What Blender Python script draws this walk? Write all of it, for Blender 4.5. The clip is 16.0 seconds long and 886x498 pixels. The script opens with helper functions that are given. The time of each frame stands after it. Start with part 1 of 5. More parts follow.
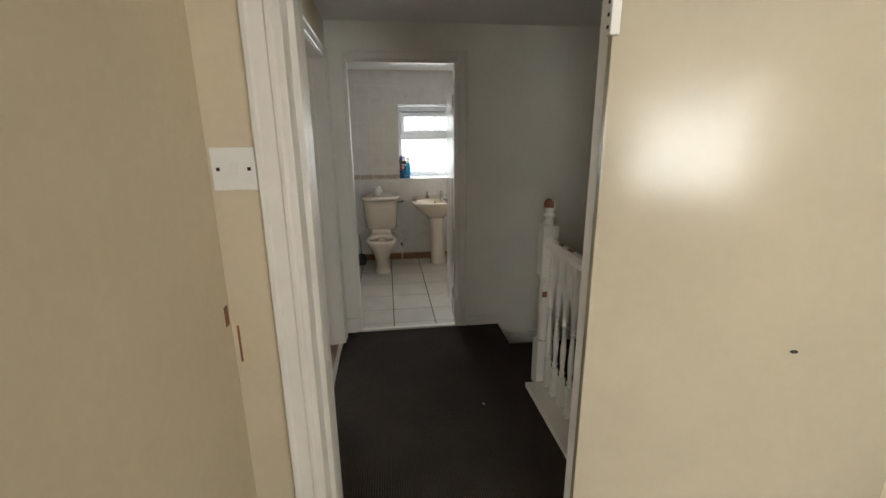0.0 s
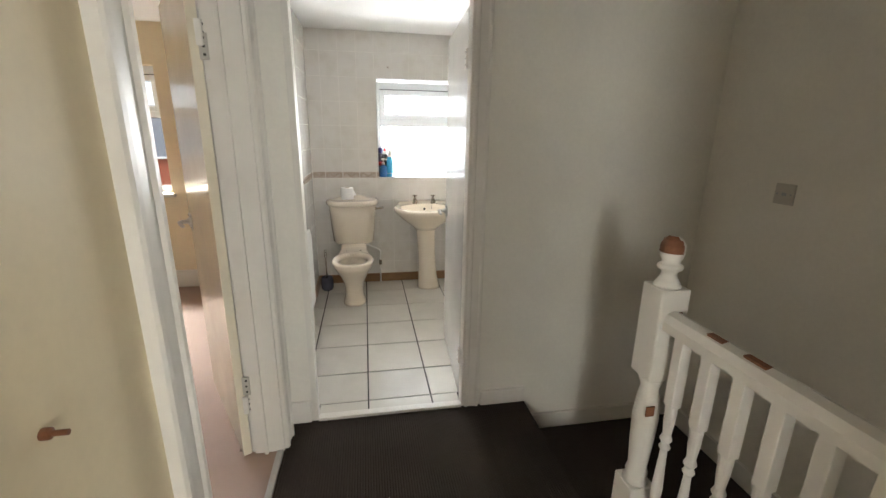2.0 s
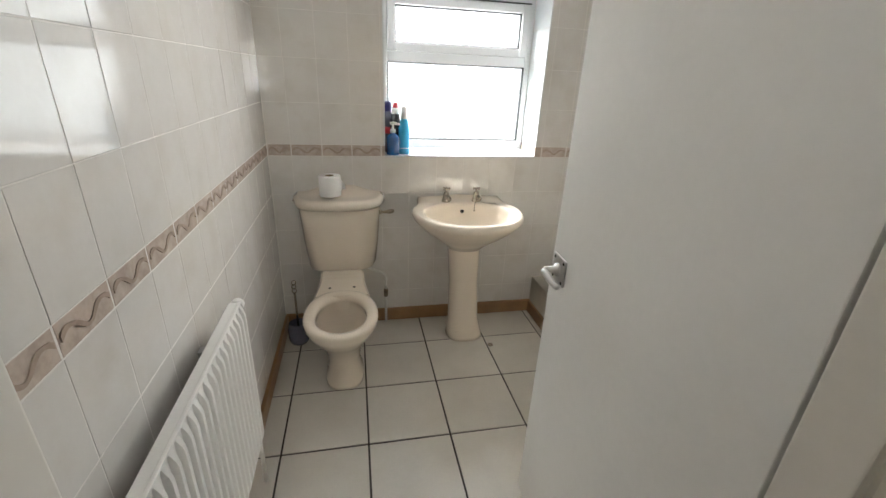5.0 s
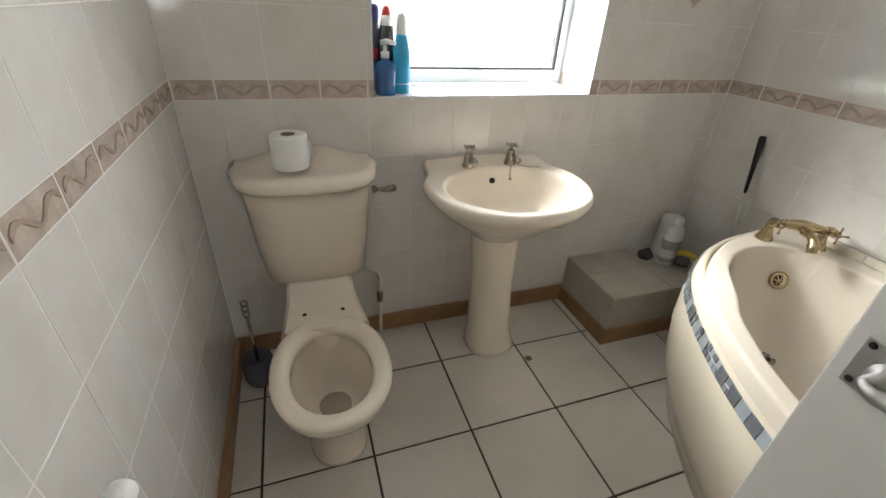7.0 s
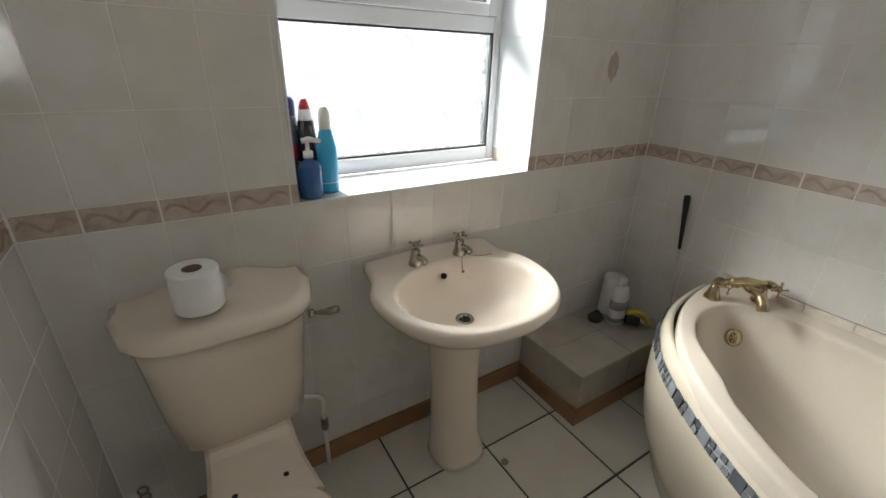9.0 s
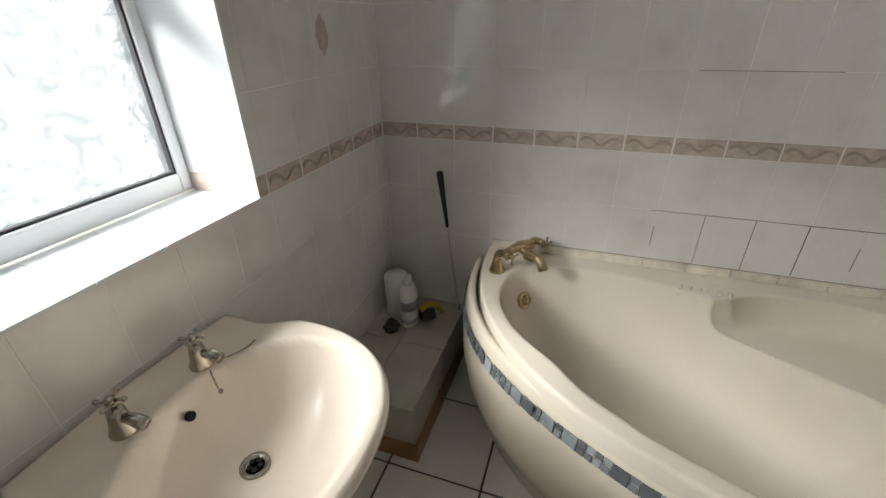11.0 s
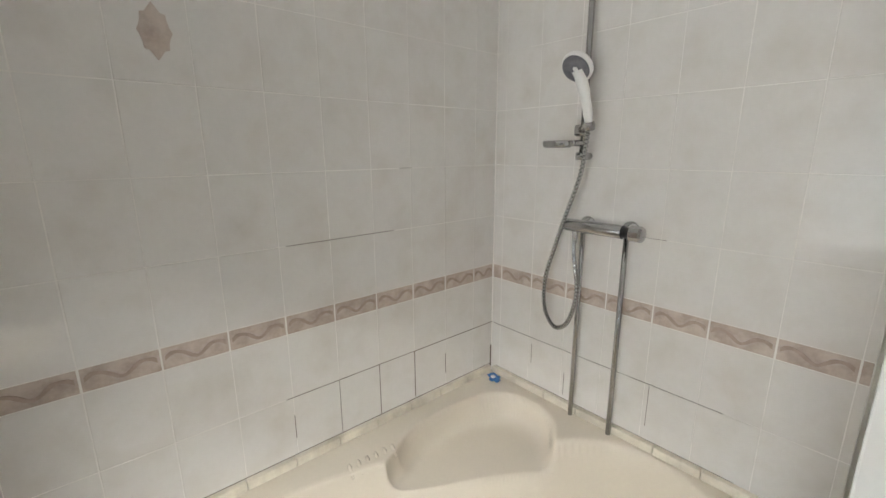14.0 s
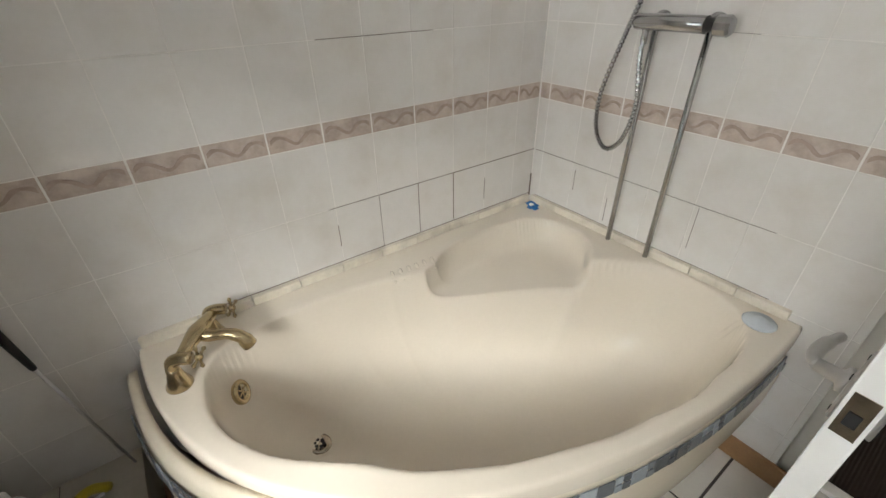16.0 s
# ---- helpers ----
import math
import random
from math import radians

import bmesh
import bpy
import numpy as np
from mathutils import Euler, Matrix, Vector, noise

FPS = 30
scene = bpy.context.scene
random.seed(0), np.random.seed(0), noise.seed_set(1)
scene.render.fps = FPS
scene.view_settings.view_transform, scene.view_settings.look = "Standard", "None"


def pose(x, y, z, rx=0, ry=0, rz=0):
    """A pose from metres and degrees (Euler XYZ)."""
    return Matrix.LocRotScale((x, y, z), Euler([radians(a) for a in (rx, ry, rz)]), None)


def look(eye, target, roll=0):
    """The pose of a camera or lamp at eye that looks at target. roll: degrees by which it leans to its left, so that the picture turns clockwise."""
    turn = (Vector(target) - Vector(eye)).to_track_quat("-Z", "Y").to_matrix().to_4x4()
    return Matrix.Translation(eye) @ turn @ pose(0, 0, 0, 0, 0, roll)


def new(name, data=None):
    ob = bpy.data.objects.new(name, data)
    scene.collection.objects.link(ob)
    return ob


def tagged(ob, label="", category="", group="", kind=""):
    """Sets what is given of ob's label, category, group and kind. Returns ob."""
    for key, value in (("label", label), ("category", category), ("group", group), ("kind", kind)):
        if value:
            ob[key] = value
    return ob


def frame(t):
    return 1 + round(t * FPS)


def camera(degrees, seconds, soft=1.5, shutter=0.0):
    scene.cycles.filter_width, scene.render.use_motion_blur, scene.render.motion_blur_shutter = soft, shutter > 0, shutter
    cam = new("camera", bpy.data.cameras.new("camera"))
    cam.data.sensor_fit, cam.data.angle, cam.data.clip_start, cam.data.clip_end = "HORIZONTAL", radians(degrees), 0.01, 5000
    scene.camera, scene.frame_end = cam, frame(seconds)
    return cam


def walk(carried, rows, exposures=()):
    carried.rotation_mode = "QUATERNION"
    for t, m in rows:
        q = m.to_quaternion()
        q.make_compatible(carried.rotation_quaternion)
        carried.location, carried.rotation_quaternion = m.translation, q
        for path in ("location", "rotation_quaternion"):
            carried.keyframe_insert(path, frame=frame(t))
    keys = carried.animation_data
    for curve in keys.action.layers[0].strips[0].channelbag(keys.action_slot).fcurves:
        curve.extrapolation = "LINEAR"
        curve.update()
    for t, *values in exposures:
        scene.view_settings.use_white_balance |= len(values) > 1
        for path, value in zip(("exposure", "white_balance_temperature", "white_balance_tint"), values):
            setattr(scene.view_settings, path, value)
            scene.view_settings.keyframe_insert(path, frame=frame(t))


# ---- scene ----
cam = camera(93.0, 16.0)
PATH = [
    (0, (0.44, -3.584, 1.477), (0.688, -1.666, 0.97), -0.5),
    (0.5, (0.454, -3.225, 1.452), (0.748, -1.311, 0.953), -0.1),
    (1, (0.519, -2.916, 1.459), (0.814, -1.005, 0.948), -0.6),
    (1.5, (0.432, -2.645, 1.452), (0.779, -0.744, 0.939), 0.6),
    (2, (0.472, -2.369, 1.424), (0.822, -0.474, 0.889), 0.9),
    (2.5, (0.526, -2.074, 1.424), (0.827, -0.173, 0.882), 0.8),
    (3, (0.486, -1.744, 1.412), (0.808, 0.15, 0.856), 0.4),
    (3.5, (0.485, -1.425, 1.411), (0.802, 0.463, 0.834), 0.7),
    (4, (0.511, -1.143, 1.409), (0.829, 0.734, 0.796), 1.0),
    (4.2, (0.495, -1.042, 1.427), (0.83, 0.817, 0.772), 1.3),
    (6.3, (0.391, -0.122, 1.306), (0.879, 1.593, 0.401), 4.0),
    (6.5, (0.378, -0.035, 1.278), (0.9, 1.647, 0.33), 4.0),
    (7, (0.331, 0.141, 1.304), (0.924, 1.755, 0.283), 3.4),
    (7.5, (0.331, 0.254, 1.313), (0.945, 1.858, 0.289), 3.4),
    (8, (0.332, 0.338, 1.353), (1.017, 1.962, 0.408), 3.0),
    (8.2, (0.322, 0.355, 1.378), (1.055, 1.988, 0.485), 2.4),
    (10.3, (0.474, 0.62, 1.406), (1.902, 1.756, 0.586), -0.6),
    (10.5, (0.522, 0.653, 1.418), (2.011, 1.674, 0.557), -1.1),
    (11, (0.62, 0.812, 1.403), (2.286, 1.391, 0.459), -1.0),
    (11.5, (0.797, 0.872, 1.381), (2.526, 0.962, 0.38), -1.0),
    (12, (0.954, 0.881, 1.394), (2.643, 0.455, 0.411), -1.5),
    (12.5, (1.049, 0.903, 1.418), (2.609, 0.041, 0.511), -1.5),
    (13, (1.059, 0.926, 1.449), (2.535, -0.189, 0.688), -0.4),
    (13.5, (1.046, 0.932, 1.494), (2.503, -0.31, 0.915), 0.1),
    (14, (1.024, 0.933, 1.524), (2.499, -0.338, 1.069), -0.3),
    (14.5, (1.01, 0.939, 1.547), (2.514, -0.297, 1.09), -0.4),
    (15, (1.036, 0.951, 1.517), (2.542, -0.199, 0.878), -0.4),
    (15.5, (1.042, 0.949, 1.458), (2.504, -0.097, 0.581), -0.8),
    (16, (1.043, 0.952, 1.384), (2.412, -0.037, 0.313), -1.0),
]
walk(cam, [(t, look(eye, target, roll)) for t, eye, target, roll in PATH],
     exposures=[(0.0, -0.05), (0.5, 0.10), (1.0, 0.72), (1.5, 1.02), (2.0, 0.98), (3.0, 0.76), (4.2, 0.68), (6.5, 0.38), (7.5, 0.40), (8.2, 0.15), (10.3, -0.42), (11.0, -0.34), (11.5, -0.22), (12.0, 0.05), (12.5, 0.15), (14.0, 0.10), (15.0, 0.10), (16.0, 0.05)])

# ---- world, sun and large lights ----
world = bpy.data.worlds.new("overcast_sky")
scene.world = world
world.use_nodes = True
wn = world.node_tree.nodes
sky = wn.new("ShaderNodeTexSky")
sky.sky_type = 'NISHITA'
sky.sun_disc = False
sky.sun_elevation = radians(38)
sky.sun_rotation = radians(200)
sky.air_density = 1.0
sky.dust_density = 2.0
cloud = wn.new("ShaderNodeMix")
cloud.data_type = 'RGBA'
cloud.inputs["Factor"].default_value = 0.6
cloud.inputs["B"].default_value = (6.0, 6.2, 6.5, 1)
world.node_tree.links.new(sky.outputs[0], cloud.inputs["A"])
world.node_tree.links.new(cloud.outputs["Result"], wn["Background"].inputs[0])
wn["Background"].inputs[1].default_value = 0.15
sun = new("sun", bpy.data.lights.new("sun", 'SUN'))
sun.data.energy, sun.data.angle, sun.data.color = 1.0, radians(20), (1.0, 0.97, 0.92)
sun.matrix_world = look((0, 0, 10), (1.5, -4.0, 4))


def window_light(name, eye, target, w, h, watts, color, spread=180):
    lamp = new(name, bpy.data.lights.new(name, 'AREA'))
    lamp.data.shape, lamp.data.size, lamp.data.size_y = 'RECTANGLE', w, h
    lamp.data.energy, lamp.data.color = watts, color
    lamp.data.spread = radians(spread)
    lamp.matrix_world = look(eye, target)
    return lamp


window_light("daylight_bathroom_window", (1.48, 2.12, 1.50), (1.40, 0.12, 1.25), 2.15, 1.30, 150, (0.97, 0.98, 0.98))
window_light("daylight_back_bedroom_window", (-1.9, 5.2, 4.6), (-1.5, 0.6, 0.6), 5.0, 2.6, 2300, (0.97, 0.98, 0.97))
window_light("daylight_front_bedroom_window", (1.90, -6.46, 1.5), (0.65, -2.5, 1.2), 1.1, 1.15, 58, (0.98, 0.97, 0.94))
window_light("added_front_bedroom_fill", (-1.05, -6.46, 1.5), (0.75, -2.5, 1.2), 1.8, 1.15, 100, (0.98, 0.97, 0.94))


# ---- materials ----
def mat(name, color, rough=0.5, metal=0.0, scale=6.0, var=0.08, fine=90.0, bump=0.05, rvar=0.1, coat=0.0, rnd=0.0, stain=None, stain_scale=3.0, stain_amt=0.3, spec=0.5):
    """Base colour varied at two scales, fine relief, uneven gloss, an optional stain colour and a tint by piece."""
    m = bpy.data.materials.new(name)
    m.use_nodes = True
    nt = m.node_tree
    n, l = nt.nodes, nt.links
    b = n["Principled BSDF"]
    b.inputs["Metallic"].default_value = metal
    b.inputs["Coat Weight"].default_value = coat
    b.inputs["Specular IOR Level"].default_value = spec
    geo = n.new("ShaderNodeNewGeometry")

    def noise_of(s, detail):
        t = n.new("ShaderNodeTexNoise")
        t.inputs["Scale"].default_value, t.inputs["Detail"].default_value = s, detail
        l.new(geo.outputs["Position"], t.inputs["Vector"])
        return t

    big, small = noise_of(scale, 4), noise_of(fine, 3)
    mix = n.new("ShaderNodeMath")
    mix.operation = 'MULTIPLY_ADD'
    l.new(small.outputs[0], mix.inputs[0])
    mix.inputs[1].default_value = 0.4
    l.new(big.outputs[0], mix.inputs[2])
    val = mix.outputs[0]
    if rnd:
        info = n.new("ShaderNodeObjectInfo")
        add = n.new("ShaderNodeMath")
        add.operation = 'MULTIPLY_ADD'
        l.new(info.outputs["Random"], add.inputs[0])
        add.inputs[1].default_value = rnd
        l.new(val, add.inputs[2])
        val = add.outputs[0]
    ramp = n.new("ShaderNodeMapRange")
    ramp.inputs[1].default_value, ramp.inputs[2].default_value = 0.4, 1.0 + rnd
    ramp.inputs[3].default_value, ramp.inputs[4].default_value = 1.0 - var, 1.0 + var
    l.new(val, ramp.inputs[0])
    mul = n.new("ShaderNodeVectorMath")
    mul.operation = 'SCALE'
    mul.inputs[0].default_value = color
    l.new(ramp.outputs[0], mul.inputs["Scale"])
    out = mul.outputs[0]
    if stain:
        st = noise_of(stain_scale, 6)
        sr = n.new("ShaderNodeMapRange")
        sr.inputs[1].default_value, sr.inputs[2].default_value, sr.inputs[4].default_value = 0.44, 0.82, stain_amt
        l.new(st.outputs[0], sr.inputs[0])
        mx = n.new("ShaderNodeMix")
        mx.data_type = 'RGBA'
        l.new(sr.outputs[0], mx.inputs["Factor"])
        l.new(out, mx.inputs["A"])
        mx.inputs["B"].default_value = (*stain, 1)
        out = mx.outputs["Result"]
    l.new(out, b.inputs["Base Color"])
    rr = n.new("ShaderNodeMapRange")
    rr.inputs[1].default_value, rr.inputs[2].default_value = 0.3, 0.7
    low, high = (0.02, 0.25) if rough < 0.27 else (0.29, 1.0)
    rr.inputs[3].default_value, rr.inputs[4].default_value = max(rough - rvar, low), min(rough + rvar, high)
    l.new(big.outputs[0], rr.inputs[0])
    l.new(rr.outputs[0], b.inputs["Roughness"])
    if bump:
        bp = n.new("ShaderNodeBump")
        bp.inputs["Strength"].default_value, bp.inputs["Distance"].default_value = bump, 0.004
        l.new(mix.outputs[0], bp.inputs["Height"])
        l.new(bp.outputs[0], b.inputs["Normal"])
    return m


WALL_TILE = mat("glazed_white_tile", (0.72, 0.695, 0.66), 0.08, scale=9, var=0.05, bump=0.02, rvar=0.03, spec=0.9, rnd=0.15, stain=(0.58, 0.54, 0.48), stain_scale=9, stain_amt=0.7)
REVEAL_TILE = mat("white_sill_tile", (0.70, 0.72, 0.73), 0.15, scale=5, var=0.03, bump=0.02)
BORDER_TILE = mat("pink_marble_border", (0.47, 0.385, 0.325), 0.2, scale=30, var=0.25, fine=120, bump=0.08, rnd=0.3, stain=(0.66, 0.58, 0.52), stain_scale=22, stain_amt=0.8)
BORDER_WAVE = mat("border_wave", (0.40, 0.315, 0.26), 0.25, scale=40, var=0.2)
GROUT = mat("wall_grout", (0.77, 0.745, 0.705), 0.85, scale=7, var=0.08, bump=0.2, stain=(0.45, 0.40, 0.34), stain_scale=2.6, stain_amt=0.35)
MOULD = mat("mouldy_grout", (0.13, 0.10, 0.075), 0.9, scale=15, var=0.4, bump=0.3)
FLOOR_TILE = mat("beige_floor_tile", (0.70, 0.665, 0.60), 0.24, scale=5, var=0.10, bump=0.06, rnd=0.4, stain=(0.46, 0.43, 0.37), stain_scale=4, stain_amt=0.25)
FLOOR_GROUT = mat("dark_floor_grout", (0.06, 0.05, 0.045), 0.9, scale=20, var=0.4, bump=0.4)
CERAMIC = mat("cream_ceramic", (0.80, 0.71, 0.595), 0.08, scale=3, var=0.03, bump=0.0, rvar=0.04, coat=0.3)
ACRYLIC = mat("cream_acrylic", (0.70, 0.63, 0.525), 0.10, scale=3, var=0.04, bump=0.01, rvar=0.06, coat=0.2)
PANEL = mat("cream_bath_panel", (0.70, 0.63, 0.50), 0.25, scale=4, var=0.05, bump=0.02)
SEAL = mat("old_sealant", (0.72, 0.66, 0.55), 0.5, scale=10, var=0.15, bump=0.2, stain=(0.22, 0.18, 0.13), stain_scale=9, stain_amt=0.6)
WHITE_PAINT = mat("white_gloss_paint", (0.76, 0.73, 0.67), 0.30, scale=3, var=0.05, fine=30, bump=0.08, rvar=0.08, stain=(0.58, 0.52, 0.44), stain_scale=5, stain_amt=0.15)
CREAM_GLOSS = mat("cream_gloss_paint", (0.44, 0.385, 0.28), 0.17, scale=2.0, var=0.05, fine=35, bump=0.05, rvar=0.04, spec=0.35, stain=(0.56, 0.48, 0.34), stain_scale=2.0, stain_amt=0.3)
DOOR_PAINT = mat("door_gloss_paint", (0.80, 0.79, 0.76), 0.16, scale=2.5, var=0.04, fine=45, bump=0.06, rvar=0.05)
LANDING_PAINT = mat("grey_white_emulsion", (0.81, 0.78, 0.705), 0.7, scale=2.0, var=0.07, fine=60, bump=0.15, stain=(0.62, 0.58, 0.52), stain_scale=1.5, stain_amt=0.4)
FRONT_CREAM = mat("front_bedroom_emulsion", (0.60, 0.515, 0.37), 0.5, scale=2.0, var=0.08, fine=50, bump=0.14, stain=(0.42, 0.37, 0.27), stain_scale=1.4, stain_amt=0.4)
BED_GLOSS = mat("pale_cream_gloss", (0.76, 0.70, 0.55), 0.25, scale=2.0, var=0.05, fine=35, bump=0.05)
GRIMY_TILE = mat("grimy_floor_tile", (0.47, 0.435, 0.37), 0.35, scale=7, var=0.15, bump=0.08, rnd=0.3, stain=(0.28, 0.24, 0.19), stain_scale=8, stain_amt=0.5)
CREAM_PAINT = mat("cream_emulsion", (0.76, 0.65, 0.45), 0.55, scale=2.0, var=0.06, fine=60, bump=0.12, stain=(0.60, 0.50, 0.34), stain_scale=1.4, stain_amt=0.35)
CEILING_PAINT = mat("ceiling_white", (0.80, 0.79, 0.77), 0.85, scale=2.0, var=0.04, fine=50, bump=0.25)
UPVC = mat("white_upvc", (0.82, 0.83, 0.84), 0.25, scale=3, var=0.02, bump=0.0)
RUBBER = mat("black_gasket", (0.02, 0.02, 0.022), 0.6, var=0.2)
WOOD = mat("stained_skirting_wood", (0.30, 0.17, 0.08), 0.4, scale=10, var=0.25, fine=150, bump=0.1)
BARE_WOOD = mat("bare_worn_wood", (0.20, 0.075, 0.03), 0.6, scale=25, var=0.35, bump=0.2)
CHROME = mat("chrome", (0.50, 0.50, 0.50), 0.10, 1.0, scale=8, var=0.05, bump=0.0, rvar=0.05)
SATIN = mat("satin_steel", (0.55, 0.54, 0.53), 0.32, 1.0, scale=20, var=0.1, bump=0.02)
PEWTER = mat("worn_pewter", (0.42, 0.38, 0.32), 0.25, 1.0, scale=30, var=0.25, bump=0.05)
BRASS = mat("antique_brass", (0.50, 0.40, 0.24), 0.2, 1.0, scale=25, var=0.25, bump=0.04)
DARK = mat("dark_hole", (0.01, 0.01, 0.01), 0.8, var=0.2)
BLACK = mat("black_grip", (0.012, 0.011, 0.011), 0.5, scale=40, var=0.3)
WATER = mat("murky_water", (0.42, 0.36, 0.28), 0.05, var=0.2, bump=0.0)
WHITE_PLASTIC = mat("white_plastic", (0.78, 0.77, 0.74), 0.3, scale=6, var=0.03, bump=0.0)
PAPER = mat("toilet_paper", (0.85, 0.84, 0.82), 0.95, scale=40, var=0.04, fine=260, bump=0.3)
CLOTH = mat("dark_cloth", (0.06, 0.05, 0.045), 0.95, scale=60, var=0.3, bump=0.3)
CARD = mat("cardboard", (0.35, 0.27, 0.19), 0.9, var=0.1)
RADIATOR = mat("radiator_enamel", (0.80, 0.79, 0.76), 0.3, scale=5, var=0.04, bump=0.03)
PINK_CARPET = mat("pink_beige_carpet", (0.42, 0.31, 0.26), 0.95, scale=3, var=0.15, fine=400, bump=0.7, stain=(0.30, 0.22, 0.18), stain_scale=3, stain_amt=0.4)
GREY_MOSAIC = mat("grey_mosaic_glass", (0.13, 0.14, 0.15), 0.15, scale=20, var=0.5, rnd=1.5, bump=0.02)
PALE_MOSAIC = mat("pale_mosaic_glass", (0.30, 0.33, 0.35), 0.2, scale=20, var=0.3, rnd=1.0, bump=0.02)
BLUE_LIQUID = mat("blue_soap_bottle", (0.012, 0.12, 0.36), 0.12, scale=8, var=0.2, bump=0.0, coat=0.4)
CYAN_BOTTLE = mat("cyan_bottle", (0.05, 0.42, 0.72), 0.25, scale=6, var=0.1, bump=0.0)
NAVY = mat("navy_plastic", (0.015, 0.015, 0.12), 0.3, var=0.1, bump=0.0)
RED = mat("red_plastic", (0.55, 0.03, 0.04), 0.35, var=0.1, bump=0.0)
BLACK_BOTTLE = mat("black_bottle", (0.012, 0.012, 0.014), 0.2, var=0.2, bump=0.0)
CLEAR_GREY = mat("smoky_bottle", (0.10, 0.10, 0.13), 0.1, var=0.2, bump=0.0)
DISC = mat("milky_plastic", (0.50, 0.54, 0.57), 0.25, scale=20, var=0.1, bump=0.02)
NOZZLE = mat("dark_grey_nozzles", (0.13, 0.13, 0.14), 0.35, scale=60, var=0.3, bump=0.05)
PLATE = mat("aged_plate_plastic", (0.50, 0.47, 0.42), 0.4, scale=8, var=0.05, bump=0.0)
LABEL_GREY = mat("label_grey", (0.35, 0.36, 0.38), 0.5, var=0.1)
YELLOW = mat("yellow_plastic", (0.55, 0.45, 0.03), 0.4, var=0.15)
BLUE_GEL = mat("blue_gel", (0.05, 0.18, 0.42), 0.15, var=0.3)
ROOF = mat("slate_roof", (0.13, 0.14, 0.16), 0.7, scale=3, var=0.2, bump=0.2)
BRICK = mat("red_brick", (0.40, 0.12, 0.07), 0.85, scale=4, var=0.2, bump=0.2)
RENDERED = mat("grey_render", (0.50, 0.48, 0.45), 0.9, scale=2, var=0.1)
GRASS = mat("garden_ground", (0.07, 0.09, 0.04), 0.95, scale=0.4, var=0.4)
HOUSE_GLASS = mat("house_glass", (0.05, 0.06, 0.07), 0.1, var=0.2, bump=0.0)


def carpet_material():
    """Dark brown ribbed cord carpet: fine ribs along the landing."""
    m = mat("brown_cord_carpet", (0.042, 0.031, 0.025), 0.95, scale=3, var=0.3, fine=500, bump=0.5, stain=(0.065, 0.05, 0.04), stain_scale=4, stain_amt=0.5, spec=0.2)
    nt = m.node_tree
    w = nt.nodes.new("ShaderNodeTexWave")
    w.wave_type, w.bands_direction = 'BANDS', 'X'
    w.inputs["Scale"].default_value, w.inputs["Distortion"].default_value = 28.0, 0.6
    g = nt.nodes.new("ShaderNodeNewGeometry")
    nt.links.new(g.outputs["Position"], w.inputs["Vector"])
    b = nt.nodes.new("ShaderNodeBump")
    b.inputs["Strength"].default_value, b.inputs["Distance"].default_value = 0.7, 0.004
    nt.links.new(w.outputs["Fac"], b.inputs["Height"])
    p = nt.nodes["Principled BSDF"]
    old = p.inputs["Normal"].links[0].from_socket
    nt.links.new(old, b.inputs["Normal"])
    nt.links.new(b.outputs[0], p.inputs["Normal"])
    return m


CARPET = carpet_material()


def frosted_material(name, rough, strength, scale):
    m = bpy.data.materials.new(name)
    m.use_nodes = True
    n, l = m.node_tree.nodes, m.node_tree.links
    b = n["Principled BSDF"]
    b.inputs["Base Color"].default_value = (0.93, 0.96, 0.97, 1)
    b.inputs["Transmission Weight"].default_value = 1.0
    b.inputs["Roughness"].default_value = rough
    b.inputs["IOR"].default_value = 1.45
    if strength:
        geo = n.new("ShaderNodeNewGeometry")
        t = n.new("ShaderNodeTexNoise")
        t.inputs["Scale"].default_value, t.inputs["Detail"].default_value, t.inputs["Distortion"].default_value = scale, 4, 1.6
        l.new(geo.outputs["Position"], t.inputs["Vector"])
        bp = n.new("ShaderNodeBump")
        bp.inputs["Strength"].default_value, bp.inputs["Distance"].default_value = strength, 0.03
        l.new(t.outputs[0], bp.inputs["Height"])
        l.new(bp.outputs[0], b.inputs["Normal"])
        cr = n.new("ShaderNodeValToRGB")
        cr.color_ramp.elements[0].position, cr.color_ramp.elements[0].color = 0.38, (0.065, 0.070, 0.071, 1)
        cr.color_ramp.elements[1].position, cr.color_ramp.elements[1].color = 0.60, (0.14, 0.148, 0.149, 1)
        l.new(t.outputs[0], cr.inputs[0])
        l.new(cr.outputs[0], b.inputs["Base Color"])
    return m


FROSTED = frosted_material("patterned_glass", 0.16, 0.35, 17.0)
CLEAR = frosted_material("clear_glass", 0.0, 0.0, 1.0)


# ---- building helpers ----
def root_of(ob):
    v = Vector((0, 0, 0))
    while ob:
        v = v + ob.location
        ob = ob.parent
    return v


def thing(name, place, label, category, group="", kind=""):
    ob = new(name)
    ob.empty_display_size = 0.05
    ob.location = place
    return tagged(ob, label, category, group, kind)


def part(name, bm, material, parent=None, label="", smooth=False, kind=""):
    """Links a bmesh, given in world places, as one mesh object under a thing or a part."""
    me = bpy.data.meshes.new(name)
    if parent:
        bmesh.ops.translate(bm, verts=bm.verts, vec=-root_of(parent))
    bm.normal_update()
    bm.to_mesh(me)
    bm.free()
    if smooth:
        me.polygons.foreach_set("use_smooth", [True] * len(me.polygons))
    me.materials.append(material)
    ob = new(name, me)
    ob.parent = parent
    return tagged(ob, label, kind=kind)


def piece(name, me, place, parent, rot=None):
    """One of many alike pieces on shared mesh data."""
    ob = new(name, me)
    ob.parent = parent
    ob.location = Vector(place) - root_of(parent)
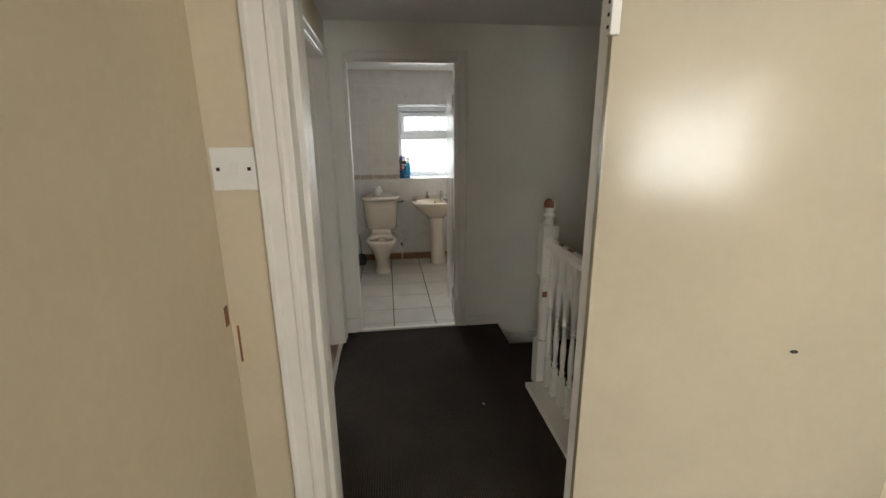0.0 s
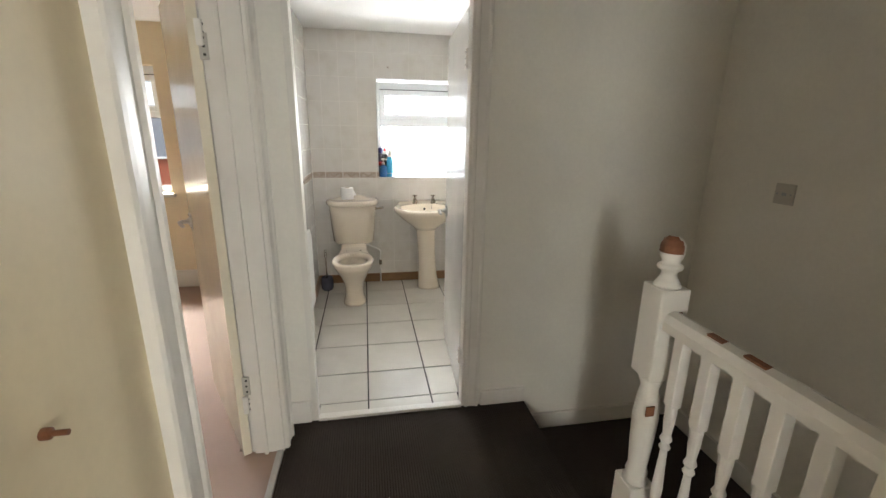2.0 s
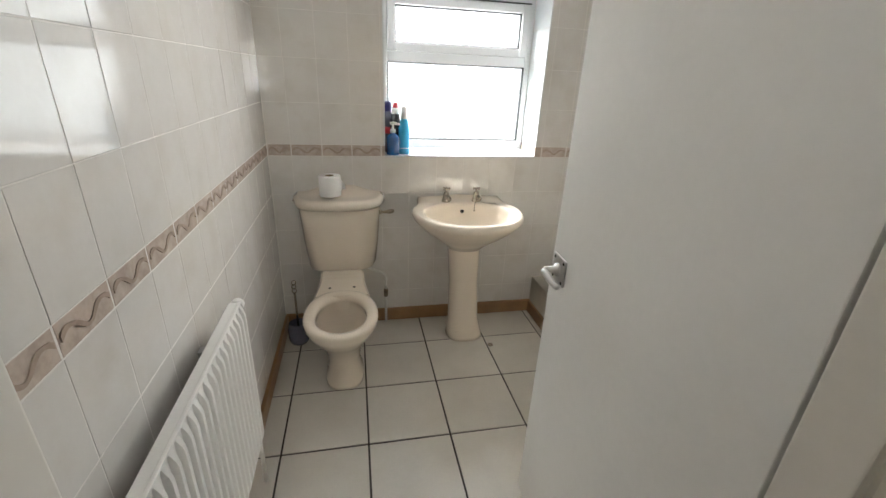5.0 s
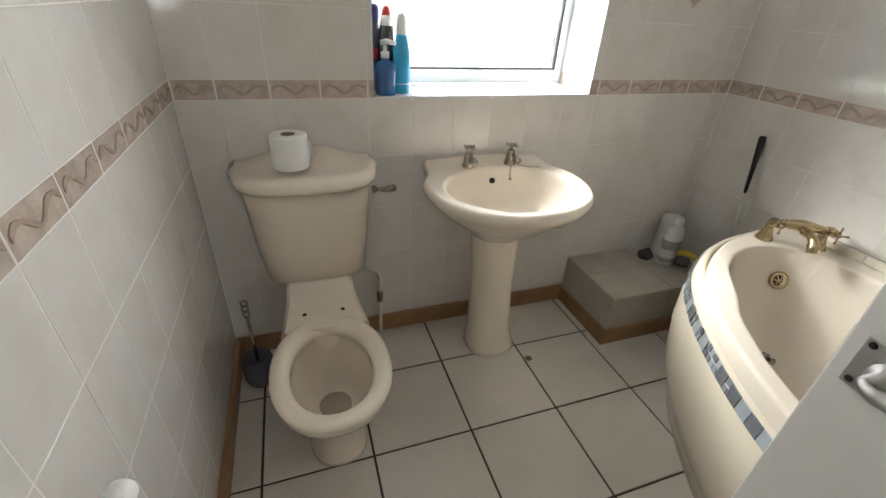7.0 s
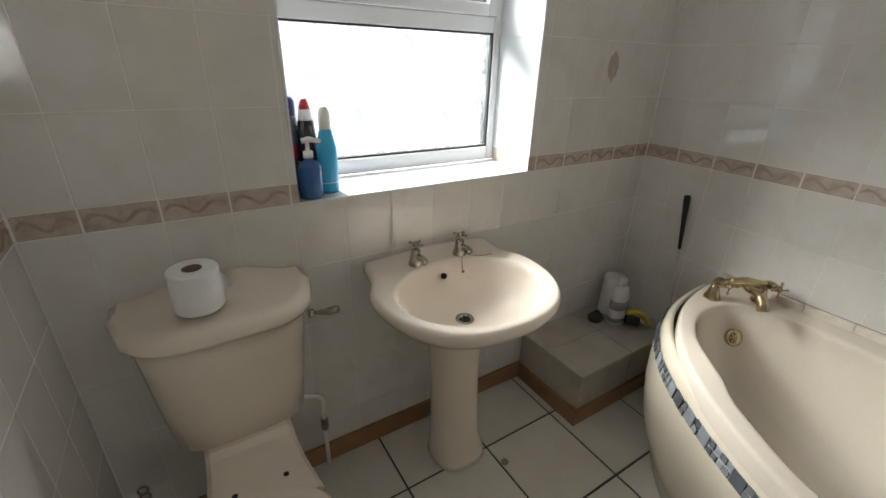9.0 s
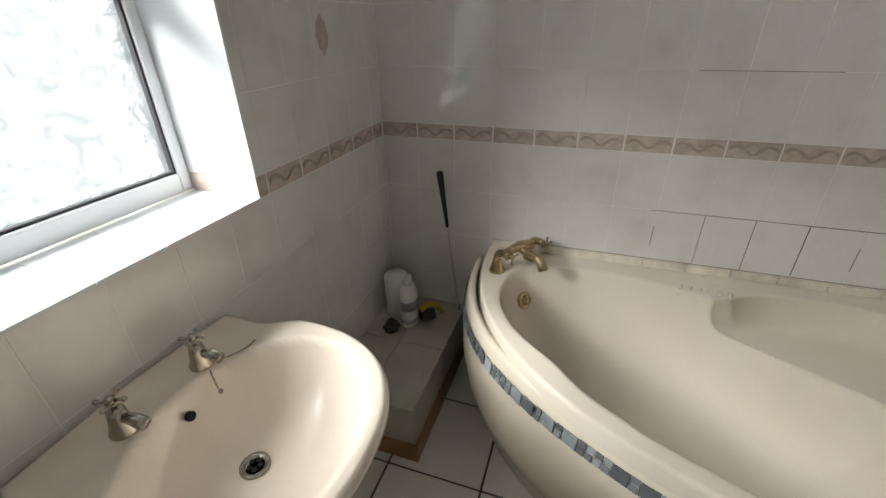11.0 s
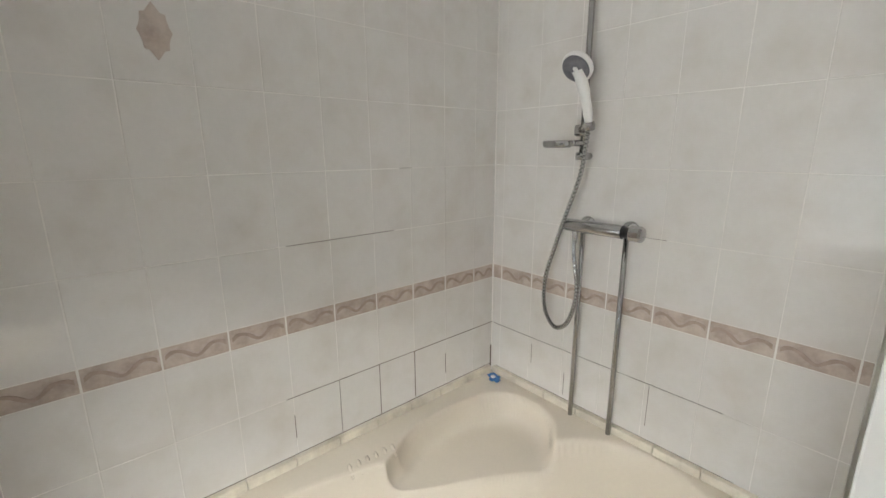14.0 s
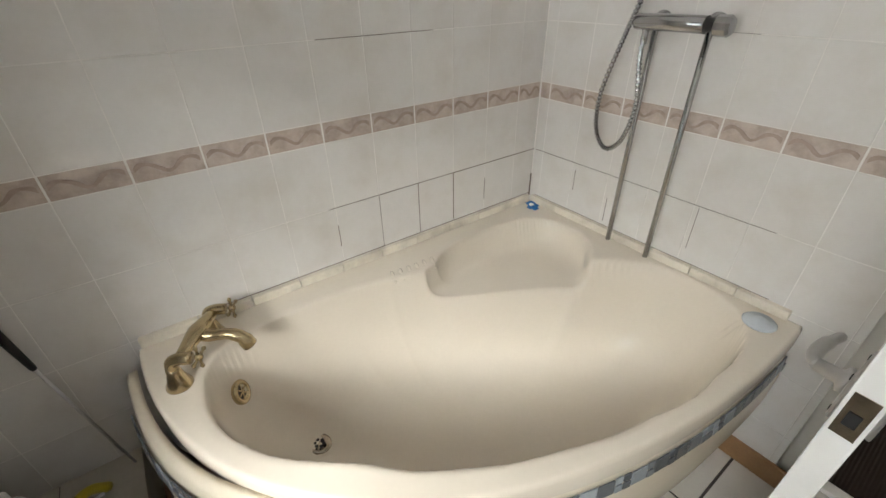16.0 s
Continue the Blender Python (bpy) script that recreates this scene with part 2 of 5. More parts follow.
    if rot:
        ob.rotation_euler = rot
    return ob


def box(bm, x0, x1, y0, y1, z0, z1, bevel=0.0, segs=2):
    m = Matrix.Translation(((x0 + x1) / 2, (y0 + y1) / 2, (z0 + z1) / 2)) @ Matrix.Diagonal((abs(x1 - x0), abs(y1 - y0), abs(z1 - z0), 1))
    vs = bmesh.ops.create_cube(bm, size=1.0, matrix=m)["verts"]
    if bevel:
        es = list({e for v in vs for e in v.link_edges})
        bmesh.ops.bevel(bm, geom=es, offset=bevel, segments=segs, affect='EDGES', profile=0.6)
    return bm


def boxes(*rows, bevel=0.0):
    bm = bmesh.new()
    for r in rows:
        box(bm, *r, bevel=bevel)
    return bm


def lathe(bm, profile, m=None, segs=20, close=True):
    """Turns (radius, height) pairs round z, then moves them by m."""
    m = m or Matrix()
    rings = []
    for r, z in profile:
        rings.append([bm.verts.new(m @ Vector((r * math.cos(2 * math.pi * i / segs), r * math.sin(2 * math.pi * i / segs), z))) for i in range(segs)])
    for a, b in zip(rings, rings[1:]):
        for i in range(segs):
            bm.faces.new((a[i], a[(i + 1) % segs], b[(i + 1) % segs], b[i]))
    if close:
        bm.faces.new(list(reversed(rings[0])))
        bm.faces.new(rings[-1])
    return bm


def tube(bm, pts, radius, segs=10, close=True):
    """A round pipe along points; radius: one number or one a point."""
    pts = [Vector(p) for p in pts]
    rad = radius if isinstance(radius, (list, tuple)) else [radius] * len(pts)
    rings, up = [], None
    for i, p in enumerate(pts):
        d = (pts[min(i + 1, len(pts) - 1)] - pts[max(i - 1, 0)]).normalized()
        if up is None:
            up = d.orthogonal().normalized()
        up = (up - d * up.dot(d)).normalized()
        side = d.cross(up)
        rings.append([bm.verts.new(p + rad[i] * (math.cos(a) * up + math.sin(a) * side)) for a in (2 * math.pi * k / segs for k in range(segs))])
    for a, b in zip(rings, rings[1:]):
        for k in range(segs):
            bm.faces.new((a[k], a[(k + 1) % segs], b[(k + 1) % segs], b[k]))
    if close:
        bm.faces.new(list(reversed(rings[0])))
        bm.faces.new(rings[-1])
    return bm


def curve_points(ctrl, steps=8):
    """Catmull-Rom through control points."""
    c = [Vector(p) for p in ctrl]
    c = [2 * c[0] - c[1]] + c + [2 * c[-1] - c[-2]]
    out = []
    for i in range(1, len(c) - 2):
        for k in range(steps):
            t = k / steps
            out.append(0.5 * ((2 * c[i]) + (c[i + 1] - c[i - 1]) * t + (2 * c[i - 1] - 5 * c[i] + 4 * c[i + 1] - c[i + 2]) * t * t + (3 * c[i] - c[i - 1] - 3 * c[i + 1] + c[i + 2]) * t ** 3))
    out.append(c[-2])
    return out


def loft(bm, rings, cap0=True, cap1=True):
    vs = [[bm.verts.new(p) for p in r] for r in rings]
    n = len(vs[0])
    for a, b in zip(vs, vs[1:]):
        for i in range(n):
            bm.faces.new((a[i], a[(i + 1) % n], b[(i + 1) % n], b[i]))
    if cap0:
        bm.faces.new(list(reversed(vs[0])))
    if cap1:
        bm.faces.new(vs[-1])
    return bm


def smooth01(t):
    t = min(max(t, 0.0), 1.0)
    return t * t * (3 - 2 * t)

# ---- the large structure ----
XR, YW, YS = 2.17, 1.60, -0.33          # bathroom: right wall, window wall, shower wall; its left wall is x = 0
YL = -0.455                             # landing side of the bathroom door's wall
WX0, WX1, WZ0, WZ1 = 0.588, 1.44, 1.012, 1.868   # window opening
DX0, DX1, DZ = 0.169, 0.964, 2.012       # bathroom doorway
XE = 2.205                              # stairwell side wall
YF0, YF1 = -2.55, -2.48                 # wall between front bedroom and landing
FX0, FX1 = 0.225, 1.015                  # front bedroom doorway
BY0, BY1 = -1.47, -0.625                # back bedroom doorway, in the landing's left wall
XL = 0.06                               # landing's left wall
CEIL = 2.24


def structure(name, bm, material, label):
    return tagged(part(name, bm, material), label, "wall" if "wall" in name else name.split("_")[0], kind="structure")


wall_north = structure("wall_north", boxes(
    (-0.12, WX0, YW + 0.0006, 1.92, -0.3, CEIL), (WX1, XR + 0.15, YW + 0.0006, 1.92, -0.3, CEIL),
    (WX0, WX1, YW + 0.0006, 1.92, -0.3, WZ0 - 0.006), (WX0, WX1, YW + 0.0006, 1.92, WZ1 + 0.006, CEIL)), GROUT, "outer bathroom wall with white tiles and a window")
wall_west = structure("wall_west", boxes((-0.12, -0.0006, YS - 0.0006, YW + 0.0006, -0.3, CEIL)), GROUT, "bathroom side wall with white tiles and a pink border")
wall_east = structure("wall_east", boxes((XR + 0.0006, XR + 0.15, YS - 0.0006, YW + 0.0006, -0.3, CEIL)), GROUT, "bathroom wall behind the bath with white tiles")
wall_south = structure("wall_south", boxes(
    (-0.12, 0.03, -0.39, YS - 0.0006, -0.3, CEIL), (1.04, XR + 0.15, -0.39, YS - 0.0006, -0.3, CEIL), (0.03, 1.04, -0.39, YS - 0.0006, 2.07, CEIL)), GROUT, "bathroom wall behind the shower with white tiles")
landing_wall_north = structure("wall_landing_north", boxes(
    (XL - 0.12, DX0, YL, -0.39, -2.6, CEIL), (DX1, XE + 0.12, YL, -0.39, -2.6, CEIL), (DX0, DX1, YL, -0.39, DZ, CEIL)), LANDING_PAINT, "scuffed grey-white painted landing wall")
structure("wall_landing_east", boxes((XE, XE + 0.12, YF0, YL, -2.6, CEIL)), LANDING_PAINT, "grey-white painted stairwell wall with a socket")
structure("wall_landing_west", boxes(
    (XL - 0.12, XL, YF1, BY0, -0.3, CEIL), (XL - 0.12, XL, BY0, BY1, 2.0, CEIL)), CREAM_PAINT, "cream painted landing wall with a light switch")
structure("wall_landing_pier", boxes((XL - 0.12, XL, BY1, YL, -0.3, CEIL)), LANDING_PAINT, "narrow grey-white wall between two doorways")
wall_front = structure("wall_front", boxes(
    (-3.3, FX0, YF0, -2.415, -0.3, CEIL), (FX1, XE + 0.12, YF0, YF1, -2.6, CEIL), (FX0, FX1, YF0, YF1, 2.0, CEIL)), LANDING_PAINT, "painted wall between front bedroom and landing")
# front bedroom, behind the start of the walk
structure("wall_front_bedroom_west", boxes((-0.08, 0.080, -3.9, -2.66, -0.3, CEIL), (-3.3, 0.080, -4.0, -3.9, -0.3, CEIL), (-3.4, -3.3, -6.4, -3.9, -0.3, CEIL)), FRONT_CREAM, "cream painted front bedroom wall with a light switch")
structure("wall_front_pier", boxes((-3.3, FX0, -2.66, YF0, -0.3, CEIL), (FX1 + 0.09, 2.6, YF0 - 0.015, YF0, -0.3, CEIL)), FRONT_CREAM, "cream painted bedroom wall beside the door")
structure("wall_front_bedroom_east", boxes((2.6, 2.72, -6.4, YF0, -0.3, CEIL)), FRONT_CREAM, "cream painted front bedroom wall")
structure("wall_front_bedroom_south", boxes(
    (-3.4, -1.90, -6.4, -6.28, -0.3, CEIL), (-0.20, 1.38, -6.4, -6.28, -0.3, CEIL), (-1.90, -0.20, -6.4, -6.28, -0.3, 0.9), (-1.90, -0.20, -6.4, -6.28, 2.0, CEIL), (2.42, 2.72, -6.4, -6.28, -0.3, CEIL), (1.38, 2.42, -6.4, -6.28, -0.3, 0.9), (1.38, 2.42, -6.4, -6.28, 2.0, CEIL)), FRONT_CREAM, "cream painted outer wall with a window")
# back bedroom
VX0, VX1, VZ0, VZ1 = -2.31, -1.21, 0.87, 1.92
structure("wall_back_bedroom_north", boxes(
    (-3.3, VX0, YW + 0.10, 1.92, -0.3, CEIL), (VX1, -0.12, YW + 0.10, 1.92, -0.3, CEIL),
    (VX0, VX1, YW + 0.10, 1.92, -0.3, VZ0), (VX0, VX1, YW + 0.10, 1.92, VZ1, CEIL)), CREAM_PAINT, "cream painted outer bedroom wall with a window")
structure("wall_back_bedroom_west", boxes((-3.42, -3.3, YF0, 1.92, -0.3, CEIL)), CREAM_PAINT, "cream painted bedroom wall")
structure("wall_back_bedroom_east", boxes((-0.14, -0.123, BY1 + 0.1, YW + 0.10, -0.3, CEIL)), CREAM_PAINT, "cream painted bedroom partition")
structure("ceiling", boxes((-3.42, 2.75, -6.45, 1.92, CEIL, CEIL + 0.12)), CEILING_PAINT, "plain white painted ceiling")
structure("floor_landing", boxes((XL, 1.29, YF1, YL, -0.25, 0.0), (FX0, FX1, YF0, YF1, -0.25, 0.0), (1.29, 1.352, YF1, -1.33, -0.25, 0.0)), CARPET, "dark brown ribbed cord carpet")
structure("floor_front_bedroom", boxes((-3.3, 2.6, -6.28, YF0, -0.25, 0.0)), CARPET, "dark brown cord carpet in front bedroom")
structure("floor_back_bedroom", boxes((-3.3, -0.14, YF0, 1.7, -0.25, 0.0), (-0.14, XL - 0.03, BY0, BY1, -0.25, 0.0)), PINK_CARPET, "pinkish beige bedroom carpet with stains")
floor_bathroom = structure("floor_bathroom", boxes((0.0, XR, YS, YW, -0.25, -0.004), (DX0, DX1, YL + 0.03, YS, -0.25, -0.004)), FLOOR_GROUT, "square beige floor tiles with dark joints")

# stairs down from the landing: a corner step, then a flight towards the front
staircase = thing("staircase", (1.8, -1.0, -0.19), "carpeted staircase going down beside the landing", "stairs")
part("step", boxes((1.29, XE, -1.34, YL, -0.44, -0.19), bevel=0.012), CARPET, staircase)
for k in range(5):
    part("step", boxes((1.40, XE, -1.34 - 0.225 * (k + 1), -1.34 - 0.225 * k + 0.02, -0.64 - 0.19 * k, -0.38 - 0.19 * k), bevel=0.012), CARPET, staircase)
part("stair_side", boxes((1.352, 1.40, YF1, -1.34, -1.7, -0.002)), WHITE_PAINT, staircase)
structure("floor_hall", boxes((1.0, XE, YF1, YL, -2.7, -2.55)), CARPET, "hall floor below the stairs")

# skirtings of the landing
def skirting(rows, label="white painted skirting board", material=WHITE_PAINT):
    return tagged(part("baseboard", boxes(*rows, bevel=0.006), material), label, "skirting board", kind="structure")


skirting([(DX1 + 0.075, 1.29, YL - 0.018, YL + 0.002, 0.0, 0.085)])
skirting([(1.29, XE, YL - 0.018, YL + 0.002, -0.19, -0.095)])
skirting([(XE - 0.018, XE + 0.002, -1.34, YL - 0.018, -0.19, -0.085)])
bm = bmesh.new()
for k in range(5):
    y = -1.34 - 0.225 * k
    vs = [bm.verts.new((x, yy, zz)) for x in (XE - 0.018, XE + 0.002) for yy, zz in ((y, -0.085 - 0.19 * k), (y - 0.225, -0.275 - 0.19 * k), (y - 0.225, -0.60 - 0.19 * k), (y, -0.41 - 0.19 * k))]
    bm.faces.new(vs[0:4]), bm.faces.new(vs[7:3:-1])
    for i in range(4):
        bm.faces.new((vs[i], vs[i + 4], vs[(i + 1) % 4 + 4], vs[(i + 1) % 4]))
tagged(part("baseboard", bm, WHITE_PAINT), "sloping white skirting beside the stairs", "skirting board", kind="structure")
skirting([(XL - 0.002, XL + 0.016, -2.31, BY0 - 0.08, 0.0, 0.10)])
skirting([(XL, DX0 - 0.005, YL - 0.016, YL + 0.002, 0.0, 0.12)])
skirting([(-3.3, -0.14, YW + 0.075, YW + 0.102, 0.0, 0.16)], "cream painted deep bedroom skirting")
skirting([(0.078, 0.095, -3.88, -2.67, 0.0, 0.12)])
skirting([(0.095, FX0 - 0.06, -2.676, -2.658, 0.0, 0.12)])
skirting([(0.0, XR, YW - 0.016, YW + 0.001, 0.0, 0.082)], "brown stained wooden skirting in the bathroom", WOOD)
skirting([(-0.001, 0.016, 0.10, YW - 0.016, 0.0, 0.082)], "brown stained wooden skirting in the bathroom", WOOD)
skirting([(1.00, 1.20, YS - 0.001, YS + 0.016, 0.0, 0.082)], "brown stained wooden skirting in the bathroom", WOOD)


# ---- doors and frames ----
def moulded(bm, p0, p1, out, width_dir, w=0.065, d=0.018):
    """An architrave run from p0 to p1 with a stepped, rounded face."""
    p0, p1, out, wd = Vector(p0), Vector(p1), Vector(out), Vector(width_dir)
    prof = [(0, 0), (0, 0.55), (0.10, 0.8), (0.22, 0.8), (0.28, 0.55), (0.72, 0.75), (0.82, 1.0), (0.95, 1.0), (1, 0.8), (1, 0)]
    a = [bm.verts.new(p0 + wd * (u * w) + out * (v * d)) for u, v in prof]
    b = [bm.verts.new(p1 + wd * (u * w) + out * (v * d)) for u, v in prof]
    n = len(prof)
    for i in range(n):
        bm.faces.new((a[i], a[(i + 1) % n], b[(i + 1) % n], b[i]))
    bm.faces.new(a), bm.faces.new(list(reversed(b)))


def door_frame_y(name, x0, x1, y0, y1, top, label, arch=(True, True)):
    """A frame in a wall that runs along x: linings, head, stops and architraves on both faces."""
    f = thing(name, ((x0 + x1) / 2, (y0 + y1) / 2, 0), label, "door frame", kind="structure")
    part("lining", boxes((x0 - 0.002, x0 + 0.026, y0 - 0.004, y1 + 0.004, 0, top), bevel=0.003), WHITE_PAINT, f)
    part("lining", boxes((x1 - 0.026, x1 + 0.002, y0 - 0.004, y1 + 0.004, 0, top), bevel=0.003), WHITE_PAINT, f)
    part("head", boxes((x0 + 0.026, x1 - 0.026, y0 - 0.004, y1 + 0.004, top - 0.026, top + 0.002), bevel=0.003), WHITE_PAINT, f)
    for side, yy, s in ((arch[0], y0, -1), (arch[1], y1, 1)):
        if side:
            for xx, d in ((x0 + 0.012, -1), (x1 - 0.012, 1)):
                bm = bmesh.new()
                moulded(bm, (xx, yy, 0), (xx, yy, top + 0.05), (0, s, 0), (d, 0, 0))
                part("architrave", bm, WHITE_PAINT, f)
            bm = bmesh.new()
            moulded(bm, (x0 + 0.012, yy, top - 0.012), (x1 - 0.012, yy, top - 0.012), (0, s, 0), (0, 0, 1))
            part("architrave", bm, WHITE_PAINT, f)
    return f


def door_frame_x(name, y0, y1, x0, x1, top, label, arch=(True, True)):
    f = thing(name, ((x0 + x1) / 2, (y0 + y1) / 2, 0), label, "door frame", kind="structure")
    part("lining", boxes((x0 - 0.004, x1 + 0.004, y0 - 0.002, y0 + 0.026, 0, top), bevel=0.003), WHITE_PAINT, f)
    part("lining", boxes((x0 - 0.004, x1 + 0.004, y1 - 0.026, y1 + 0.002, 0, top), bevel=0.003), WHITE_PAINT, f)
    part("head", boxes((x0 - 0.004, x1 + 0.004, y0 + 0.026, y1 - 0.026, top - 0.026, top + 0.002), bevel=0.003), WHITE_PAINT, f)
    part("stop", boxes((x0 + 0.04, x0 + 0.055, y1 - 0.04, y1 - 0.026, 0, top - 0.026), bevel=0.002), WHITE_PAINT, f)
    for side, xx, s in ((arch[0], x0, -1), (arch[1], x1, 1)):
        if side:
            for yy, d in ((y0 + 0.012, -1), (y1 - 0.012, 1)):
                bm = bmesh.new()
                moulded(bm, (xx, yy, 0), (xx, yy, top + 0.05), (s, 0, 0), (0, d, 0), w=0.125 if d < 0 else 0.10, d=0.03)
                part("architrave", bm, WHITE_PAINT, f)
            bm = bmesh.new()
            moulded(bm, (xx, y0 + 0.012, top - 0.012), (xx, y1 - 0.012, top - 0.012), (s, 0, 0), (0, 0, 1))
            part("architrave", bm, WHITE_PAINT, f)
    return f


door_frame_y("trim_bathroom_door", DX0, DX1, YL, -0.39, DZ, "white painted door frame of the bathroom", (False, False))
f = bpy.data.objects["trim_bathroom_door"]
bm = bmesh.new()
moulded(bm, (DX1 - 0.012, YL, 0), (DX1 - 0.012, YL, DZ + 0.05), (0, -1, 0), (1, 0, 0), w=0.075)
part("architrave", bm, WHITE_PAINT, f)
bm = bmesh.new()
moulded(bm, (DX0, YL, DZ - 0.012), (DX1 - 0.012, YL, DZ - 0.012), (0, -1, 0), (0, 0, 1), w=0.06)
part("architrave", bm, WHITE_PAINT, f)
part("threshold_strip", boxes((DX0 + 0.026, DX1 - 0.026, YL - 0.012, YL + 0.03, -0.01, 0.016), bevel=0.005), WHITE_PAINT, f, "white painted threshold strip")
door_frame_y("trim_front_bedroom_door", FX0, FX1, YF0, YF1, 2.0, "chipped white painted door frame", (True, True))
f = bpy.data.objects["trim_front_bedroom_door"]
part("lining", boxes((FX0 - 0.002, FX0 + 0.026, -2.664, YF0 - 0.006, 0, 2.0), bevel=0.003), WHITE_PAINT, f)
part("lining", boxes((FX0 - 0.002, FX0 + 0.0265, YF1 + 0.004, -2.411, 0, 2.0), bevel=0.003), WHITE_PAINT, f)
part("stop", boxes((FX0 + 0.024, FX0 + 0.040, -2.600, -2.565, 0, 1.974), bevel=0.003), WHITE_PAINT, f)
bm = bmesh.new()
moulded(bm, (FX0 + 0.012, -2.66, 0), (FX0 + 0.012, -2.66, 2.05), (0, -1, 0), (-1, 0, 0), w=0.06)
part("architrave", bm, WHITE_PAINT, f)
door_frame_x("trim_back_bedroom_door", BY0, BY1, XL - 0.12, XL, 2.0, "white painted bedroom door frame", (True, True))
tagged(part("threshold_strip", boxes((XL - 0.03, XL - 0.002, BY0 + 0.026, BY1 - 0.026, 0.0, 0.008), bevel=0.002), SATIN), "pale metal carpet strip in a doorway", "threshold strip", kind="structure")


def lever_handle(parent, base, nrm, along, width=0.078, height=0.078):
    """A square four-screw rose with a curved lever; nrm points out of the door, along the way the lever goes."""
    base, nrm, along, up = Vector(base), Vector(nrm).normalized(), Vector(along).normalized(), Vector((0, 0, 1))
    rot = Matrix((along, up, nrm)).transposed().to_4x4()
    m = Matrix.Translation(base) @ rot
    bm = bmesh.new()
    box(bm, -width / 2, width / 2, -height / 2, height / 2, 0, 0.006, bevel=0.003)
    bmesh.ops.transform(bm, matrix=m, verts=bm.verts)
    h = part("handle", bm, SATIN, parent, "satin metal lever handle on a square plate")
    bm = bmesh.new()
    lathe(bm, [(0.019, 0.004), (0.019, 0.014), (0.011, 0.018), (0.010, 0.045)], m)
    tube(bm, [m @ Vector(p) for p in curve_points([(0, 0, 0.042), (0.012, 0, 0.052), (0.040, 0.004, 0.054), (0.078, -0.004, 0.052), (0.102, -0.004, 0.047)], 5)], [0.009] * 6 + [0.010] * 8 + [0.008] * 6 + [0.006], 10)
    part("lever", bm, SATIN, h, smooth=True)
    for sx in (-0.029, 0.029):
        for sy in (-0.029, 0.029):
            bm = bmesh.new()
            lathe(bm, [(0.005, 0.0062), (0.005, 0.0072), (0.003, 0.0076)], m @ Matrix.Translation((sx, sy, 0)), 8)
            part("screw", bm, DARK, h)
    return h


def flush_door(name, hinge, angle, width, label, height=1.96, thick=0.036, handle_z=0.97, side=1, sag=0.008, paint=None, levers=True):
    """A plain leaf from its hinge line; angle: degrees of the leaf's way from +x; the thickness lies to the leaf's left (side 1) or right."""
    d = Vector((math.cos(radians(angle)), math.sin(radians(angle)), 0))
    nl = Vector((-d.y, d.x, 0)) * side
    h = Vector(hinge)
    door = thing(name, h, label, "door")
    m = Matrix((d, nl, Vector((0, 0, 1)))).transposed().to_4x4()
    bm = bmesh.new()
    box(bm, 0, width, 0, thick, sag, height, bevel=0.003)
    bmesh.ops.transform(bm, matrix=Matrix.Translation(h) @ m, verts=bm.verts)
    bmesh.ops.recalc_face_normals(bm, faces=bm.faces)
    part("leaf", bm, paint or DOOR_PAINT, door)
    if levers:
        lever_handle(door, h + d * (width - 0.060) + nl * thick + Vector((0, 0, handle_z)), nl, -d)
        lever_handle(door, h + d * (width - 0.060) + Vector((0, 0, handle_z)), -nl, -d)
    else:
        bm = bmesh.new()
        lathe(bm, [(0.007, -0.001), (0.007, 0.0015), (0.004, 0.001)], Matrix.Translation((0.53, 0, 0.93)) @ Matrix.Rotation(radians(90), 4, 'X') @ Matrix.Diagonal((1.5, 0.7, 1, 1)), 10)
        bmesh.ops.transform(bm, matrix=Matrix.Translation(h) @ m, verts=bm.verts)
        part("hole", bm, DARK, door, "small dark hole in the paint")
    bm = bmesh.new()
    box(bm, width - 0.001, width + 0.0015, thick / 2 - 0.013, thick / 2 + 0.013, handle_z - 0.035, handle_z + 0.035, bevel=0.0)
    bmesh.ops.transform(bm, matrix=Matrix.Translation(h) @ m, verts=bm.verts)
    part("latch_plate", bm, PEWTER, door, "worn metal latch plate")
    bm = bmesh.new()
    box(bm, width - 0.001, width + 0.003, thick / 2 - 0.007, thick / 2 + 0.007, handle_z - 0.016, handle_z + 0.006)
    bmesh.ops.transform(bm, matrix=Matrix.Translation(h) @ m, verts=bm.verts)
    part("latch_hole", bm, DARK, door)
    for z in (0.22, 1.70):
        hg = part("hinge", boxes((h.x - 0.012, h.x + 0.012, h.y - 0.012, h.y + 0.012, z, z + 0.085), bevel=0.004), WHITE_PAINT, door, "painted-over hinge with dark screws")
        for k in range(3):
            part("screw", boxes((h.x - 0.014, h.x + 0.014, h.y - 0.003, h.y + 0.003, z + 0.014 + 0.026 * k, z + 0.021 + 0.026 * k)), DARK, hg)
    return door


flush_door("door_bathroom", (DX1 - 0.022, -0.378, 0), 86.2, 0.745, "white gloss flush bathroom door standing open", side=-1, handle_z=0.93)
flush_door("door_back_bedroom", (XL - 0.135, BY1 - 0.028, 0), 117.0, 0.72, "cream painted flush bedroom door standing open", side=1, paint=BED_GLOSS)
flush_door("door_front_bedroom", (FX1 - 0.055, YF0 - 0.046, 0), -13.0, 0.84, "glossy cream flush bedroom door standing open", side=1, paint=CREAM_GLOSS, levers=False)

for z in (0.31, 1.655):
    hg = part("hinge_plate", boxes((XL - 0.165, XL - 0.112, BY1 - 0.0315, BY1 - 0.0255, z, z + 0.088), bevel=0.002), PLATE, bpy.data.objects["door_back_bedroom"], "painted hinge plate with dark screws")
